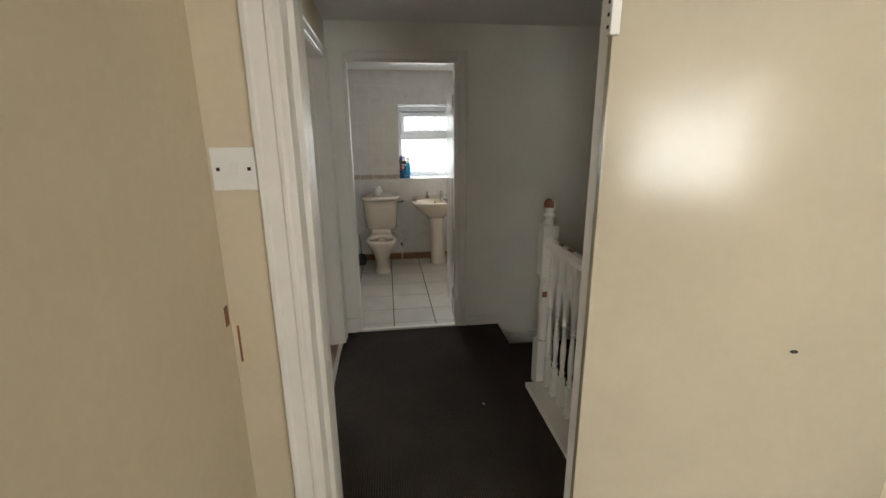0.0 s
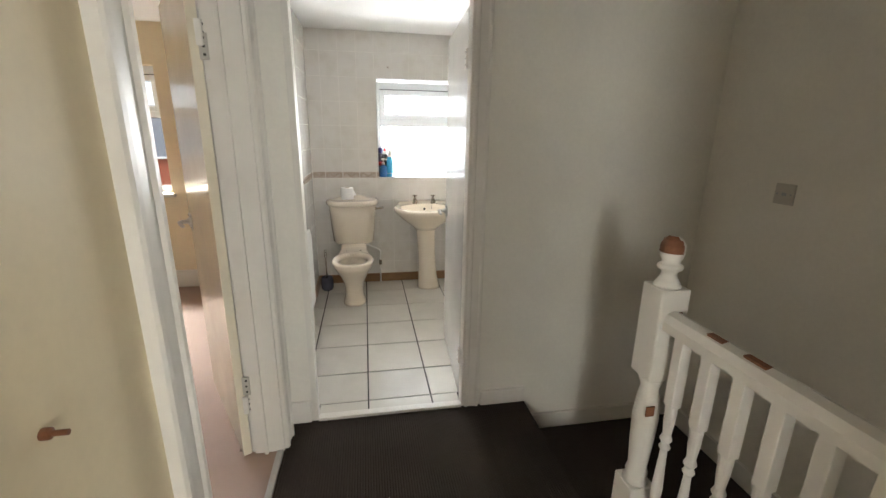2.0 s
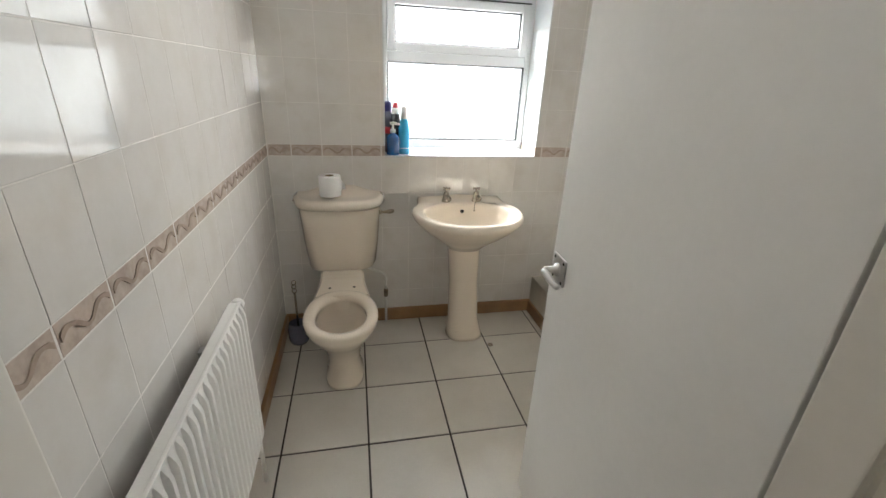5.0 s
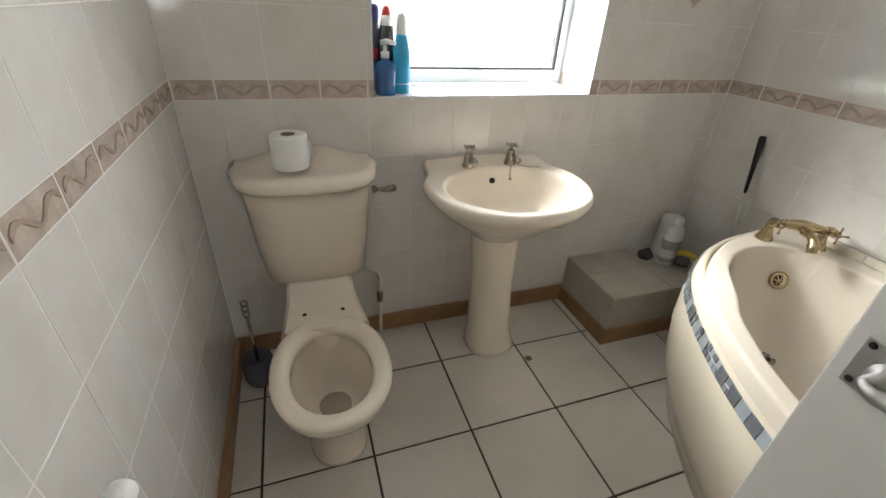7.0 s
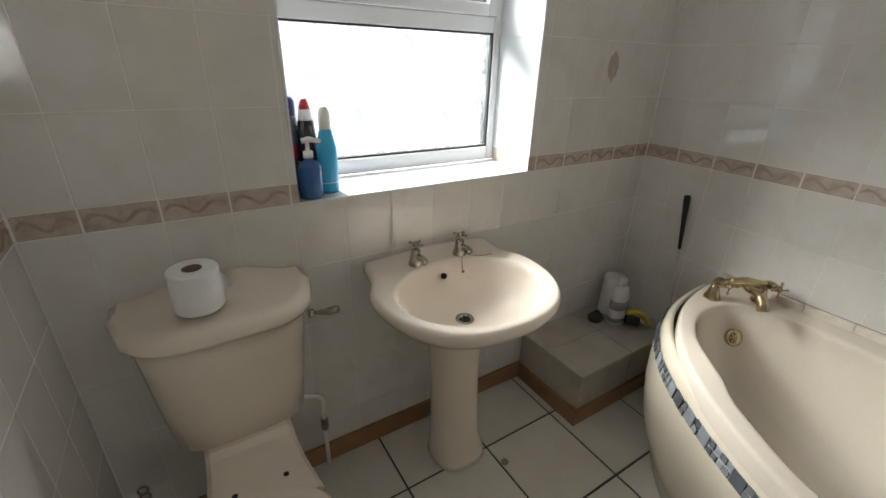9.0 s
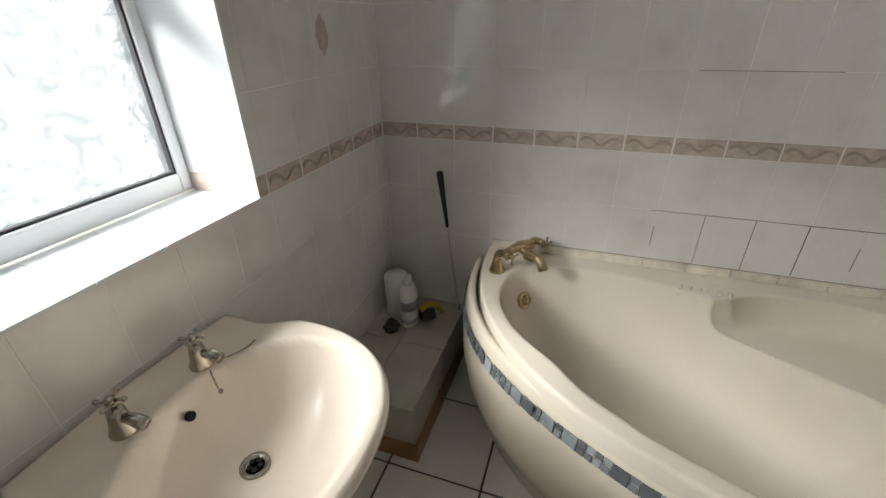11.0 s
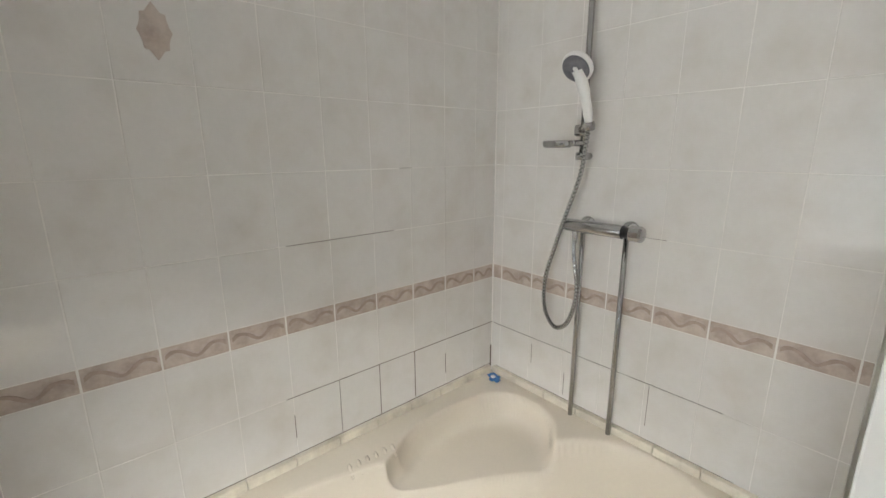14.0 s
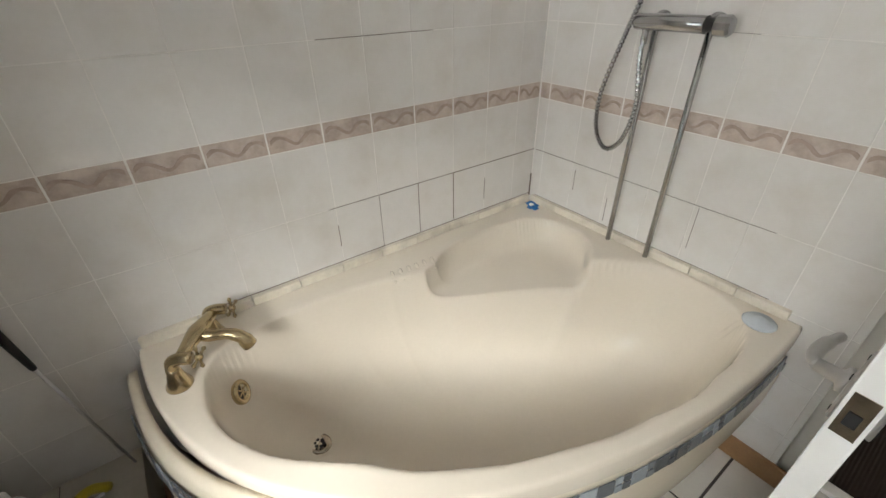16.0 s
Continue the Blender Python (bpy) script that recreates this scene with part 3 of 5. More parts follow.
    for u in (-0.154, -0.125):
        for k in range(3):
            part("screw", boxes((XL + u - 0.004, XL + u + 0.004, BY1 - 0.0330, BY1 - 0.0310, z + 0.013 + 0.027 * k, z + 0.021 + 0.027 * k)), DARK, hg)


# ---- windows ----
def casement(name, x0, x1, y, z0, z1, zt, label, glass, sash_top=True, d=0.06):
    """A white plastic window: outer frame, transom at zt, a top-hung sash and a fixed lower light."""
    w = thing(name, ((x0 + x1) / 2, y, z0), label, "window", kind="structure")
    f, fb, ft = 0.030, 0.052, 0.072
    part("frame", boxes((x0, x0 + f, y, y + d, z0, z1), (x1 - f, x1, y, y + d, z0, z1), (x0 + f, x1 - f, y, y + d, z0, z0 + fb), (x0 + f, x1 - f, y, y + d, z1 - ft, z1), bevel=0.006), UPVC, w)
    part("transom", boxes((x0 + f, x1 - f, y + 0.004, y + d - 0.004, zt - 0.026, zt + 0.026), bevel=0.006), UPVC, w)
    s = 0.042
    a, b, c, e = x0 + f, x1 - f, zt + 0.026, z1 - ft
    sash = part("sash", boxes((a, a + s, y - 0.012, y + 0.04, c, e), (b - s, b, y - 0.012, y + 0.04, c, e), (a + s, b - s, y - 0.012, y + 0.04, c, c + s), (a + s, b - s, y - 0.012, y + 0.04, e - s, e), bevel=0.006), UPVC, w)
    part("gasket", boxes((a, b, y - 0.014, y - 0.006, e + 0.002, e + 0.008)), RUBBER, w, "black rubber gasket")
    for nm, q in (("pane", (a + s, b - s, c + s, e - s)), ("pane", (a, b, z0 + fb, zt - 0.026))):
        pane = part(nm, boxes((q[0], q[1], y + 0.022, y + 0.028, q[2], q[3])), glass, w)
        pane.visible_shadow = False
        g = 0.006
        part("gasket", boxes((q[0], q[0] + g, y + 0.008, y + 0.022, q[2], q[3]), (q[1] - g, q[1], y + 0.008, y + 0.022, q[2], q[3]), (q[0] + g, q[1] - g, y + 0.008, y + 0.022, q[2], q[2] + g), (q[0] + g, q[1] - g, y + 0.008, y + 0.022, q[3] - g, q[3])), RUBBER, w, "black rubber gasket")
    return w


casement("window_1", WX0 + 0.004, WX1 - 0.004, 1.815, WZ0 + 0.004, WZ1 - 0.004, 1.505, "white plastic bathroom window with patterned glass", FROSTED)
casement("window_2", VX0, VX1, 1.80, VZ0, VZ1, 1.535, "white plastic bedroom window looking on brick houses", CLEAR)
casement("added_window", -1.90, -0.20, -6.37, 0.9, 2.0, 1.68, "white plastic front bedroom window, out of view", CLEAR)
casement("window_3", 1.38, 2.42, -6.37, 0.9, 2.0, 1.68, "white plastic front bedroom window, out of view", CLEAR)
tagged(part("window_sill", boxes((VX0 - 0.03, VX1 + 0.03, YW + 0.05, 1.80, VZ0 - 0.03, VZ0 - 0.002), bevel=0.006), WHITE_PAINT), "white painted bedroom window sill", "window sill", kind="structure")

# ---- bathroom things ----
def bath_outer(th, cx=1.78, cy=0.34):
    """Distance from the bath's middle to its outer edge: two walls and an elliptical front."""
    c, s = math.cos(th), math.sin(th)
    best = 9.0
    if c > 1e-6:
        best = min(best, (XR - 0.002 - cx) / c)
    if s < -1e-6:
        best = min(best, (YS + 0.002 - cy) / s)
    lo, hi = 0.0, 3.0
    for _ in range(30):
        r = (lo + hi) / 2
        if (abs(cx + r * c - XR) / 1.02) ** 2.4 + (max(cy + r * s + 0.30, 0) / 1.44) ** 2.4 < 1:
            lo = r
        else:
            hi = r
    best = min(best, lo)
    return best


RIM = 0.585


def blob(px, py, ctrl):
    """Signed reach inside a smooth closed outline given by (angle, radius) pairs round a middle: under 1 is inside."""
    (mx, my), rows = ctrl
    dx, dy = px - mx, py - my
    th = math.degrees(math.atan2(dy, dx)) % 360
    n = len(rows)
    for i in range(n):
        a0, r0 = rows[i]
        a1, r1 = rows[(i + 1) % n]
        span = (a1 - a0) % 360
        off = (th - a0) % 360
        if off <= span:
            t = off / span
            rm, rp = rows[i - 1][1], rows[(i + 2) % n][1]
            m0, m1 = (r1 - rm) * 0.5, (rp - r0) * 0.5
            r = (2 * t ** 3 - 3 * t * t + 1) * r0 + (t ** 3 - 2 * t * t + t) * m0 + (-2 * t ** 3 + 3 * t * t) * r1 + (t ** 3 - t * t) * m1
            return math.hypot(dx, dy) / r
    return 9.0


BASIN = ((1.62, 0.38), [(11, 0.409), (29, 0.494), (43, 0.598), (57, 0.705), (68, 0.695), (81, 0.613), (99, 0.455), (115, 0.39), (134, 0.34), (165, 0.323), (198, 0.392), (221, 0.536), (235, 0.670), (247, 0.715), (259, 0.695), (270, 0.61), (281, 0.50), (300, 0.40), (322, 0.345), (345, 0.352)])
SEAT = ((1.90, 0.03), [(19, 0.182), (45, 0.225), (66, 0.275), (78, 0.335), (92, 0.31), (120, 0.27), (153, 0.26), (185, 0.28), (208, 0.28), (225, 0.258), (248, 0.285), (268, 0.294), (290, 0.272), (320, 0.207), (350, 0.178)])


def bath_height(x, y):
    """The tub's surface: a flat rim with a rounded lip, a sloping basin and a shallow corner seat."""
    z = RIM
    r = blob(x, y, BASIN)
    if r < 1:
        z = RIM - 0.005 - 0.400 * (1 - r ** 5.5) ** 0.82
    elif r < 1.05:
        z = RIM - 0.005 * (1 - (r - 1) / 0.05) ** 2
    q = blob(x, y, SEAT)
    if q < 1:
        z = min(z, RIM - 0.004 - 0.105 * (1 - q ** 12) ** 0.55)
    elif q < 1.06:
        z = min(z, RIM - 0.004 * (1 - (q - 1) / 0.06) ** 2)
    return z


def bathtub():
    bath = thing("bathtub", (1.75, 0.35, 0.0), "cream acrylic corner bath with a moulded seat", "bathtub")
    bm = bmesh.new()
    nt, nr, cx, cy = 300, 150, 1.78, 0.34
    mid = bm.verts.new((cx, cy, bath_height(cx, cy)))
    rings = []
    for j in range(1, nr + 1):
        ring = []
        for i in range(nt):
            th = 2 * math.pi * i / nt
            ro = bath_outer(th)
            r = ro * j / nr
            x, y = cx + r * math.cos(th), cy + r * math.sin(th)
            edge = ro - r
            z = bath_height(x, y)
            if edge < 0.012:
                z -= 0.012 - math.sqrt(max(0.012 ** 2 - (0.012 - edge) ** 2, 0))
            ring.append(bm.verts.new((x, y, z)))
        rings.append(ring)
    for i in range(nt):
        bm.faces.new((mid, rings[0][i], rings[0][(i + 1) % nt]))
    for a, b in zip(rings, rings[1:]):
        for i in range(nt):
            bm.faces.new((a[i], b[i], b[(i + 1) % nt], a[(i + 1) % nt]))
    low = [bm.verts.new(v.co - Vector((0, 0, 0.045))) for v in rings[-1]]
    for i in range(nt):
        bm.faces.new((rings[-1][i], low[i], low[(i + 1) % nt], rings[-1][(i + 1) % nt]))
    part("tub", bm, ACRYLIC, bath, smooth=True)
    # panel: follows the elliptical front, bulging, with its top come loose at the tap end
    def front(t, off):
        a, b = 1.02 + off, 1.44 + off
        th = math.pi * 0.5 + t
        c, s = math.cos(th), math.sin(th)
        r = ((abs(c) / a) ** 2.4 + (abs(s) / b) ** 2.4) ** (-1 / 2.4)
        return Vector((XR + r * c, -0.30 + r * s, 0))
    t0, t1, n = 0.03, 1.565, 70
    def loose(t):
        return 0.050 * smooth01((0.72 - t) / 0.5)
    prof = [(0.0, -0.075), (0.06, -0.07), (0.10, -0.045), (0.20, -0.012), (0.32, 0.006), (0.42, 0.008), (0.47, 0.002), (0.535, -0.008), (0.548, -0.016)]
    bm = bmesh.new()
    rows = []
    for k in range(n + 1):
        t = t0 + (t1 - t0) * k / n
        rows.append([bm.verts.new(front(t, o + loose(t)) + Vector((0, 0, z))) for z, o in prof] + [bm.verts.new(front(t, o + loose(t) - 0.02) + Vector((0, 0, z))) for z, o in reversed(prof)])
    m = len(rows[0])
    for a, b in zip(rows, rows[1:]):
        for i in range(m):
            bm.faces.new((a[i], b[i], b[(i + 1) % m], a[(i + 1) % m]))
    bm.faces.new(rows[0]), bm.faces.new(list(reversed(rows[-1])))
    for f in bm.faces:
        f.smooth = True
    panel = part("panel", bm, PANEL, bath, "bowed cream bath panel come loose at one end", smooth=True)
    # mosaic strip: two rows of small squares and some large ones
    rng = random.Random(7)
    def tessera(s, material, name):
        b = bmesh.new()
        box(b, -s / 2, s / 2, -0.002, 0.002, -s / 2, s / 2, bevel=0.0012, segs=1)
        me = bpy.data.meshes.new(name)
        b.to_mesh(me), b.free()
        me.materials.append(material)
        return me
    meshes = {(s, i): tessera(s, mt, "mosaic_tile") for s in (0.020, 0.042) for i, mt in enumerate((GREY_MOSAIC, PALE_MOSAIC))}
    t = 0.10
    def put(t, z, s):
        o = 0.0095 + loose(t) + (-0.0062 * (z - 0.47) / 0.03 if z > 0.47 else 0)
        p, q = front(t, o), front(t + 0.01, o)
        yaw = math.atan2(q.y - p.y, q.x - p.x)
        piece("mosaic_tile", meshes[(s, 0 if rng.random() < 0.6 else 1)], (p.x, p.y, z), panel, Euler((-0.1, 0, yaw)))
    while t < 1.54:
        sp = (front(t + 0.01, 0) - front(t, 0)).length / 0.01
        if rng.random() < 0.42:
            put(t + 0.0215 / sp, 0.489, 0.042)
            t += 0.0435 / sp
        else:
            for dt in (0.0,):
                put(t + 0.0108 / sp, 0.4998, 0.020)
                put(t + 0.0108 / sp, 0.4785, 0.020)
            t += 0.0217 / sp
    # overflow and waste
    way = Vector((0.523, 0.852, 0)).normalized()
    reach = max(k * 0.002 for k in range(450) if bath_height(1.62 + way.x * k * 0.002, 0.38 + way.y * k * 0.002) < 0.465)
    spot = Vector((1.62, 0.38, 0)) + way * (reach - 0.004) + Vector((0, 0, 0.465))
    ov = Matrix.Translation(spot) @ (-way + Vector((0, 0, 0.35))).to_track_quat('Z', 'Y').to_matrix().to_4x4()
    bm = bmesh.new()
    lathe(bm, [(0.034, -0.01), (0.034, 0.003), (0.028, 0.007), (0.022, 0.006), (0.020, -0.004)], ov, 24)
    o = part("overflow", bm, BRASS, bath, "tarnished brass overflow ring", smooth=True)
    bm = bmesh.new()
    lathe(bm, [(0.019, -0.006), (0.019, -0.001)], ov, 16)
    part("overflow_hole", bm, DARK, o)
    bm = bmesh.new()
    for k in range(3):
        box(bm, -0.018, 0.018, -0.002, 0.002, 0.0, 0.003)
        bmesh.ops.rotate(bm, verts=bm.verts, cent=(0, 0, 0), matrix=Matrix.Rotation(radians(60), 3, 'Z'))
    bmesh.ops.transform(bm, matrix=ov, verts=bm.verts)
    part("overflow_grid", bm, BRASS, o)
    wz = bath_height(1.87, 0.82)
    wm = Matrix.Translation((1.87, 0.82, wz + 0.001)) @ Matrix.Rotation(radians(12), 4, 'X')
    bm = bmesh.new()
    lathe(bm, [(0.036, 0), (0.035, 0.004), (0.026, 0.004), (0.022, 0.001)], wm, 24)
    w = part("waste", bm, PEWTER, bath, "metal plug hole", smooth=True)
    bm = bmesh.new()
    for k in range(6):
        lathe(bm, [(0.0055, 0.0035), (0.0055, 0.005)], wm @ Matrix.Translation((0.013 * math.cos(k * 1.047), 0.013 * math.sin(k * 1.047), 0)), 8)
    part("waste_holes", bm, DARK, w)
    # moulded ribs of the soap rest
    for k in range(6):
        x, y = 2.045 - 0.002 * k, 0.435 - 0.030 * k
        bm = bmesh.new()
        tube(bm, curve_points([(x + 0.018, y - 0.008, RIM - 0.006), (x - 0.002, y, RIM + 0.0), (x - 0.034, y + 0.006, RIM - 0.016)], 4), [0.002, 0.004, 0.005, 0.006, 0.0065, 0.0065, 0.006, 0.005, 0.003], 8)
        part("soap_rib", bm, ACRYLIC, bath, smooth=True)
    return bath


bathtub()


def cross_head(bm, m, r=0.022):
    """A four-armed tap head with a ball on each arm, turned round local z."""
    lathe(bm, [(0.006, -0.004), (0.009, 0.0), (0.009, 0.008), (0.005, 0.012)], m, 10)
    for k in range(4):
        a = k * math.pi / 2
        d = Vector((math.cos(a), math.sin(a), 0))
        tube(bm, [m @ (d * 0.004 + Vector((0, 0, 0.004))), m @ (d * r * 0.6 + Vector((0, 0, 0.004))), m @ (d * r * 0.85 + Vector((0, 0, 0.004))), m @ (d * r + Vector((0, 0, 0.004)))], [0.0035, 0.003, 0.0055, 0.002], 8)


def bath_filler():
    """Brass deck-mounted bath mixer with two flared feet, a bridge, cross heads and a spout."""
    p0, p1 = Vector((1.962, 1.066, RIM)), Vector((2.098, 0.962, RIM))
    t = thing("bath_mixer_tap", (p0 + p1) / 2, "antique brass bath mixer tap with cross handles", "tap")
    out = Vector((-0.53, -0.85, 0)).normalized()
    for p in (p0, p1):
        bm = bmesh.new()
        lathe(bm, [(0.030, 0), (0.030, 0.004), (0.022, 0.022), (0.016, 0.045), (0.014, 0.06)], Matrix.Translation(p), 18)
        tube(bm, curve_points([p + Vector((0, 0, 0.055)), p + Vector((0, 0, 0.075)) + out * 0.006, p + Vector((0, 0, 0.084)) + out * 0.025, p + Vector((0, 0, 0.084)) + out * 0.052], 5), 0.0145, 12)
        leg = part("foot", bm, BRASS, t, smooth=True)
        bm = bmesh.new()
        hd = p + Vector((0, 0, 0.086)) + out * 0.066
        cross_head(bm, Matrix.Translation(hd) @ out.to_track_quat('Z', 'Y').to_matrix().to_4x4(), 0.033)
        part("cross_handle", bm, BRASS, leg, smooth=True)
    a, b = p0 + Vector((0, 0, 0.078)) + out * 0.022, p1 + Vector((0, 0, 0.078)) + out * 0.022
    bm = bmesh.new()
    tube(bm, [a.lerp(b, k / 8) + Vector((0, 0, 0.006 * math.sin(math.pi * k / 8))) for k in range(9)], [0.013, 0.014, 0.016, 0.019, 0.022, 0.019, 0.016, 0.014, 0.013], 14)
    part("bridge", bm, BRASS, t, smooth=True)
    c = (a + b) / 2
    bm = bmesh.new()
    tube(bm, curve_points([c, c + out * 0.03 + Vector((0, 0, -0.006)), c + out * 0.07 + Vector((0, 0, -0.004)), c + out * 0.10 + Vector((0, 0, -0.016)), c + out * 0.115 + Vector((0, 0, -0.045))], 5), [0.016] * 6 + [0.0145] * 6 + [0.016] * 5 + [0.019] * 4, 14)
    part("spout", bm, BRASS, t, smooth=True)


bath_filler()


# sealing strip of small edge tiles round the bath
def edge_strip(name, x0, x1, y0, y1, along, label):
    s = thing(name, ((x0 + x1) / 2, (y0 + y1) / 2, RIM), label, "edge strip", kind="structure")
    n = 10 if along == 'y' else 7
    for k in range(n):
        if along == 'y':
            a, b = y0 + (y1 - y0) * k / n, y0 + (y1 - y0) * (k + 1) / n - 0.002
            part("strip_tile", boxes((x0, x1, a, b, RIM, RIM + 0.028), bevel=0.004), SEAL, s)
        else:
            a, b = x0 + (x1 - x0) * k / n, x0 + (x1 - x0) * (k + 1) / n - 0.002
            part("strip_tile", boxes((a, b, y0, y1, RIM, RIM + 0.028), bevel=0.004), SEAL, s)


edge_strip("trim_bath_edge", XR - 0.020, XR + 0.001, YS + 0.02, 1.13, 'y', "yellowed edge strip between bath and tiles")
edge_strip("trim_bath_edge", 1.19, XR - 0.02, YS - 0.001, YS + 0.020, 'x', "yellowed edge strip between bath and tiles")


def superellipse(cx, cy, ax, ay, z, n=40, p=2.4, flat=None):
    pts = []
    for i in range(n):
        th = 2 * math.pi * i / n
        c, s = math.cos(th), math.sin(th)
        x = cx + ax * math.copysign(abs(c) ** (2 / p), c)
        y = cy + ay * math.copysign(abs(s) ** (2 / p), s)
        if flat is not None:
            y = min(y, flat)
        pts.append(Vector((x, y, z)))
    return pts


def toilet():
    cx = 0.345
    t = thing("toilet", (cx, 1.2, 0), "cream ceramic close-coupled toilet with no seat", "toilet")
    # pan: foot, swelling up to the rim, hollow inside
    bm = bmesh.new()
    rings = [superellipse(cx, 1.135, 0.095, 0.150, 0.0, p=2.6), superellipse(cx, 1.135, 0.093, 0.148, 0.015, p=2.6), superellipse(cx, 1.14, 0.080, 0.130, 0.05, p=2.3),
             superellipse(cx, 1.14, 0.078, 0.125, 0.12, p=2.3), superellipse(cx, 1.12, 0.092, 0.150, 0.20, p=2.2), superellipse(cx, 1.08, 0.122, 0.190, 0.28, p=2.2),
             superellipse(cx, 1.045, 0.150, 0.215, 0.34, p=2.2), superellipse(cx, 1.035, 0.163, 0.223, 0.370, p=2.2), superellipse(cx, 1.034, 0.166, 0.221, 0.386, p=2.2), superellipse(cx, 1.032, 0.166, 0.223, 0.398, p=2.2),
             superellipse(cx, 1.032, 0.157, 0.214, 0.406, p=2.2), superellipse(cx, 1.032, 0.143, 0.200, 0.408, p=2.2), superellipse(cx, 1.030, 0.124, 0.178, 0.404, p=2.1), superellipse(cx, 1.030, 0.114, 0.167, 0.392, p=2.1), superellipse(cx, 1.030, 0.112, 0.164, 0.368, p=2.1),
             superellipse(cx, 1.030, 0.120, 0.172, 0.362, p=2.1), superellipse(cx, 1.035, 0.116, 0.166, 0.335, p=2.1), superellipse(cx, 1.045, 0.100, 0.140, 0.28, p=2.0), superellipse(cx, 1.065, 0.070, 0.100, 0.215, p=2.0), superellipse(cx, 1.08, 0.048, 0.066, 0.18, p=2.0)]
    for ring in rings:
        for v in ring:
            v.y += 0.07 * max(0, 1.03 - v.y)
    loft(bm, rings, True, True)
    pan = part("pan", bm, CERAMIC, t, smooth=True)
    bm = bmesh.new()
    lathe(bm, [(0.050, 0), (0.050, 0.002)], Matrix.Translation((cx, 1.08, 0.181)), 24)
    part("water", bm, WATER, pan, "dark water in the pan")
    # ledge behind the bowl, rising to the cistern
    bm = bmesh.new()
    prof = [(1.195, 0.4035, 0.136), (1.24, 0.407, 0.128), (1.31, 0.410, 0.118), (1.355, 0.415, 0.114), (1.38, 0.425, 0.112), (1.40, 0.437, 0.111), (1.50, 0.437, 0.110), (1.585, 0.437, 0.110)]
    low = [0.30, 0.28, 0.26, 0.27, 0.29, 0.30, 0.34, 0.38]
    rings = []
    for (y, z, hw), lo in zip(prof, low):
        rings.append([Vector((cx + x, y, zz)) for x, zz in ((-hw, z - 0.012), (-hw + 0.012, z), (hw - 0.012, z), (hw, z - 0.012), (hw * 0.8, lo), (-hw * 0.8, lo))])
    loft(bm, rings)
    bmesh.ops.recalc_face_normals(bm, faces=bm.faces)
    part("ledge", bm, CERAMIC, t, smooth=False)
    for sx in (-0.06, 0.06):
        bm = bmesh.new()
        lathe(bm, [(0.007, 0), (0.007, 0.0012)], Matrix.Translation((cx + sx, 1.265, 0.4105)), 12)
        part("bolt_hole", bm, DARK, t)
    # cistern: tapering body with bowed front
    bm = bmesh.new()
    def cring(z, hw, front, k=16):
        back = 1.597
        r = []
        for i in range(k + 1):
            u = -1 + 2 * i / k
            e = 1 - abs(u) ** 4
            r.append(Vector((cx + hw * u, back - (back - front) * (0.30 + 0.70 * (e ** 0.55)) if e > 0 else back - (back - front) * 0.30, z)))
        r += [Vector((cx + hw, back, z)), Vector((cx - hw, back, z))]
        return r
    loft(bm, [cring(0.422, 0.160, 1.440), cring(0.425, 0.176, 1.424), cring(0.434, 0.184, 1.414), cring(0.56, 0.197, 1.402), cring(0.68, 0.206, 1.392), cring(0.778, 0.212, 1.382)])
    part("cistern", bm, CERAMIC, t, smooth=True)
    # lid: overhanging, with a peaked back edge
    bm = bmesh.new()
    def lring(z, grow, peak):
        r = cring(z, 0.226 + grow, 1.368 - grow)
        for i, v in enumerate(r):
            u = (v.x - cx) / 0.22
            v.z = z + peak * max(0, 1 - abs(u) * 1.1) * smooth01((v.y - 1.40) / 0.19)
        return r
    rings = [lring(0.775, -0.008, 0), lring(0.780, 0.004, 0), lring(0.793, 0.010, 0), lring(0.811, 0.006, 0), lring(0.822, -0.012, 0.0)]
    loft(bm, rings, True, False)
    bm.verts.ensure_lookup_table()
    last = list(bm.verts)[-len(rings[0]):]
    k = 17
    lanes = 8
    grid = [[bm.verts.new((v.co.x, v.co.y + (1.597 - v.co.y) * j / lanes, 0.822 + 0.034 * smooth01(1.35 * (1 - abs((v.co.x - cx) / 0.2))) * smooth01(1.6 * j / lanes - 0.6))) for v in last[:k]] for j in range(1, lanes + 1)]
    rows = [last[:k]] + grid
    for a, b in zip(rows, rows[1:]):
        for i in range(k - 1):
            bm.faces.new((a[i], a[i + 1], b[i + 1], b[i]))
    bmesh.ops.recalc_face_normals(bm, faces=bm.faces)
    part("cistern_lid", bm, CERAMIC, t, smooth=True)
    bm = bmesh.new()
    y = 1.44
    lathe(bm, [(0.012, 0), (0.012, 0.012), (0.007, 0.016)], Matrix.Translation((cx + 0.200, y, 0.750)) @ Matrix.Rotation(radians(90), 4, 'Y'), 14)
    tube(bm, curve_points([(cx + 0.212, y, 0.750), (cx + 0.226, y - 0.012, 0.753), (cx + 0.246, y - 0.03, 0.76), (cx + 0.272, y - 0.042, 0.768)], 4), [0.006] * 5 + [0.008] * 3 + [0.011] * 4 + [0.008], 10)
    part("flush_lever", bm, PEWTER, t, "tarnished flush lever", smooth=True)
    bm = bmesh.new()
    tube(bm, curve_points([(cx + 0.10, 1.56, 0.40), (cx + 0.16, 1.575, 0.36), (cx + 0.235, 1.578, 0.32), (cx + 0.24, 1.578, 0.25)], 5), 0.0075, 10)
    tube(bm, [(cx + 0.24, 1.578, 0.25), (cx + 0.24, 1.578, 0.0)], 0.0075, 10)
    pipe = part("supply_pipe", bm, WHITE_PLASTIC, t, "white supply pipe with a valve", smooth=True)
    bm = bmesh.new()
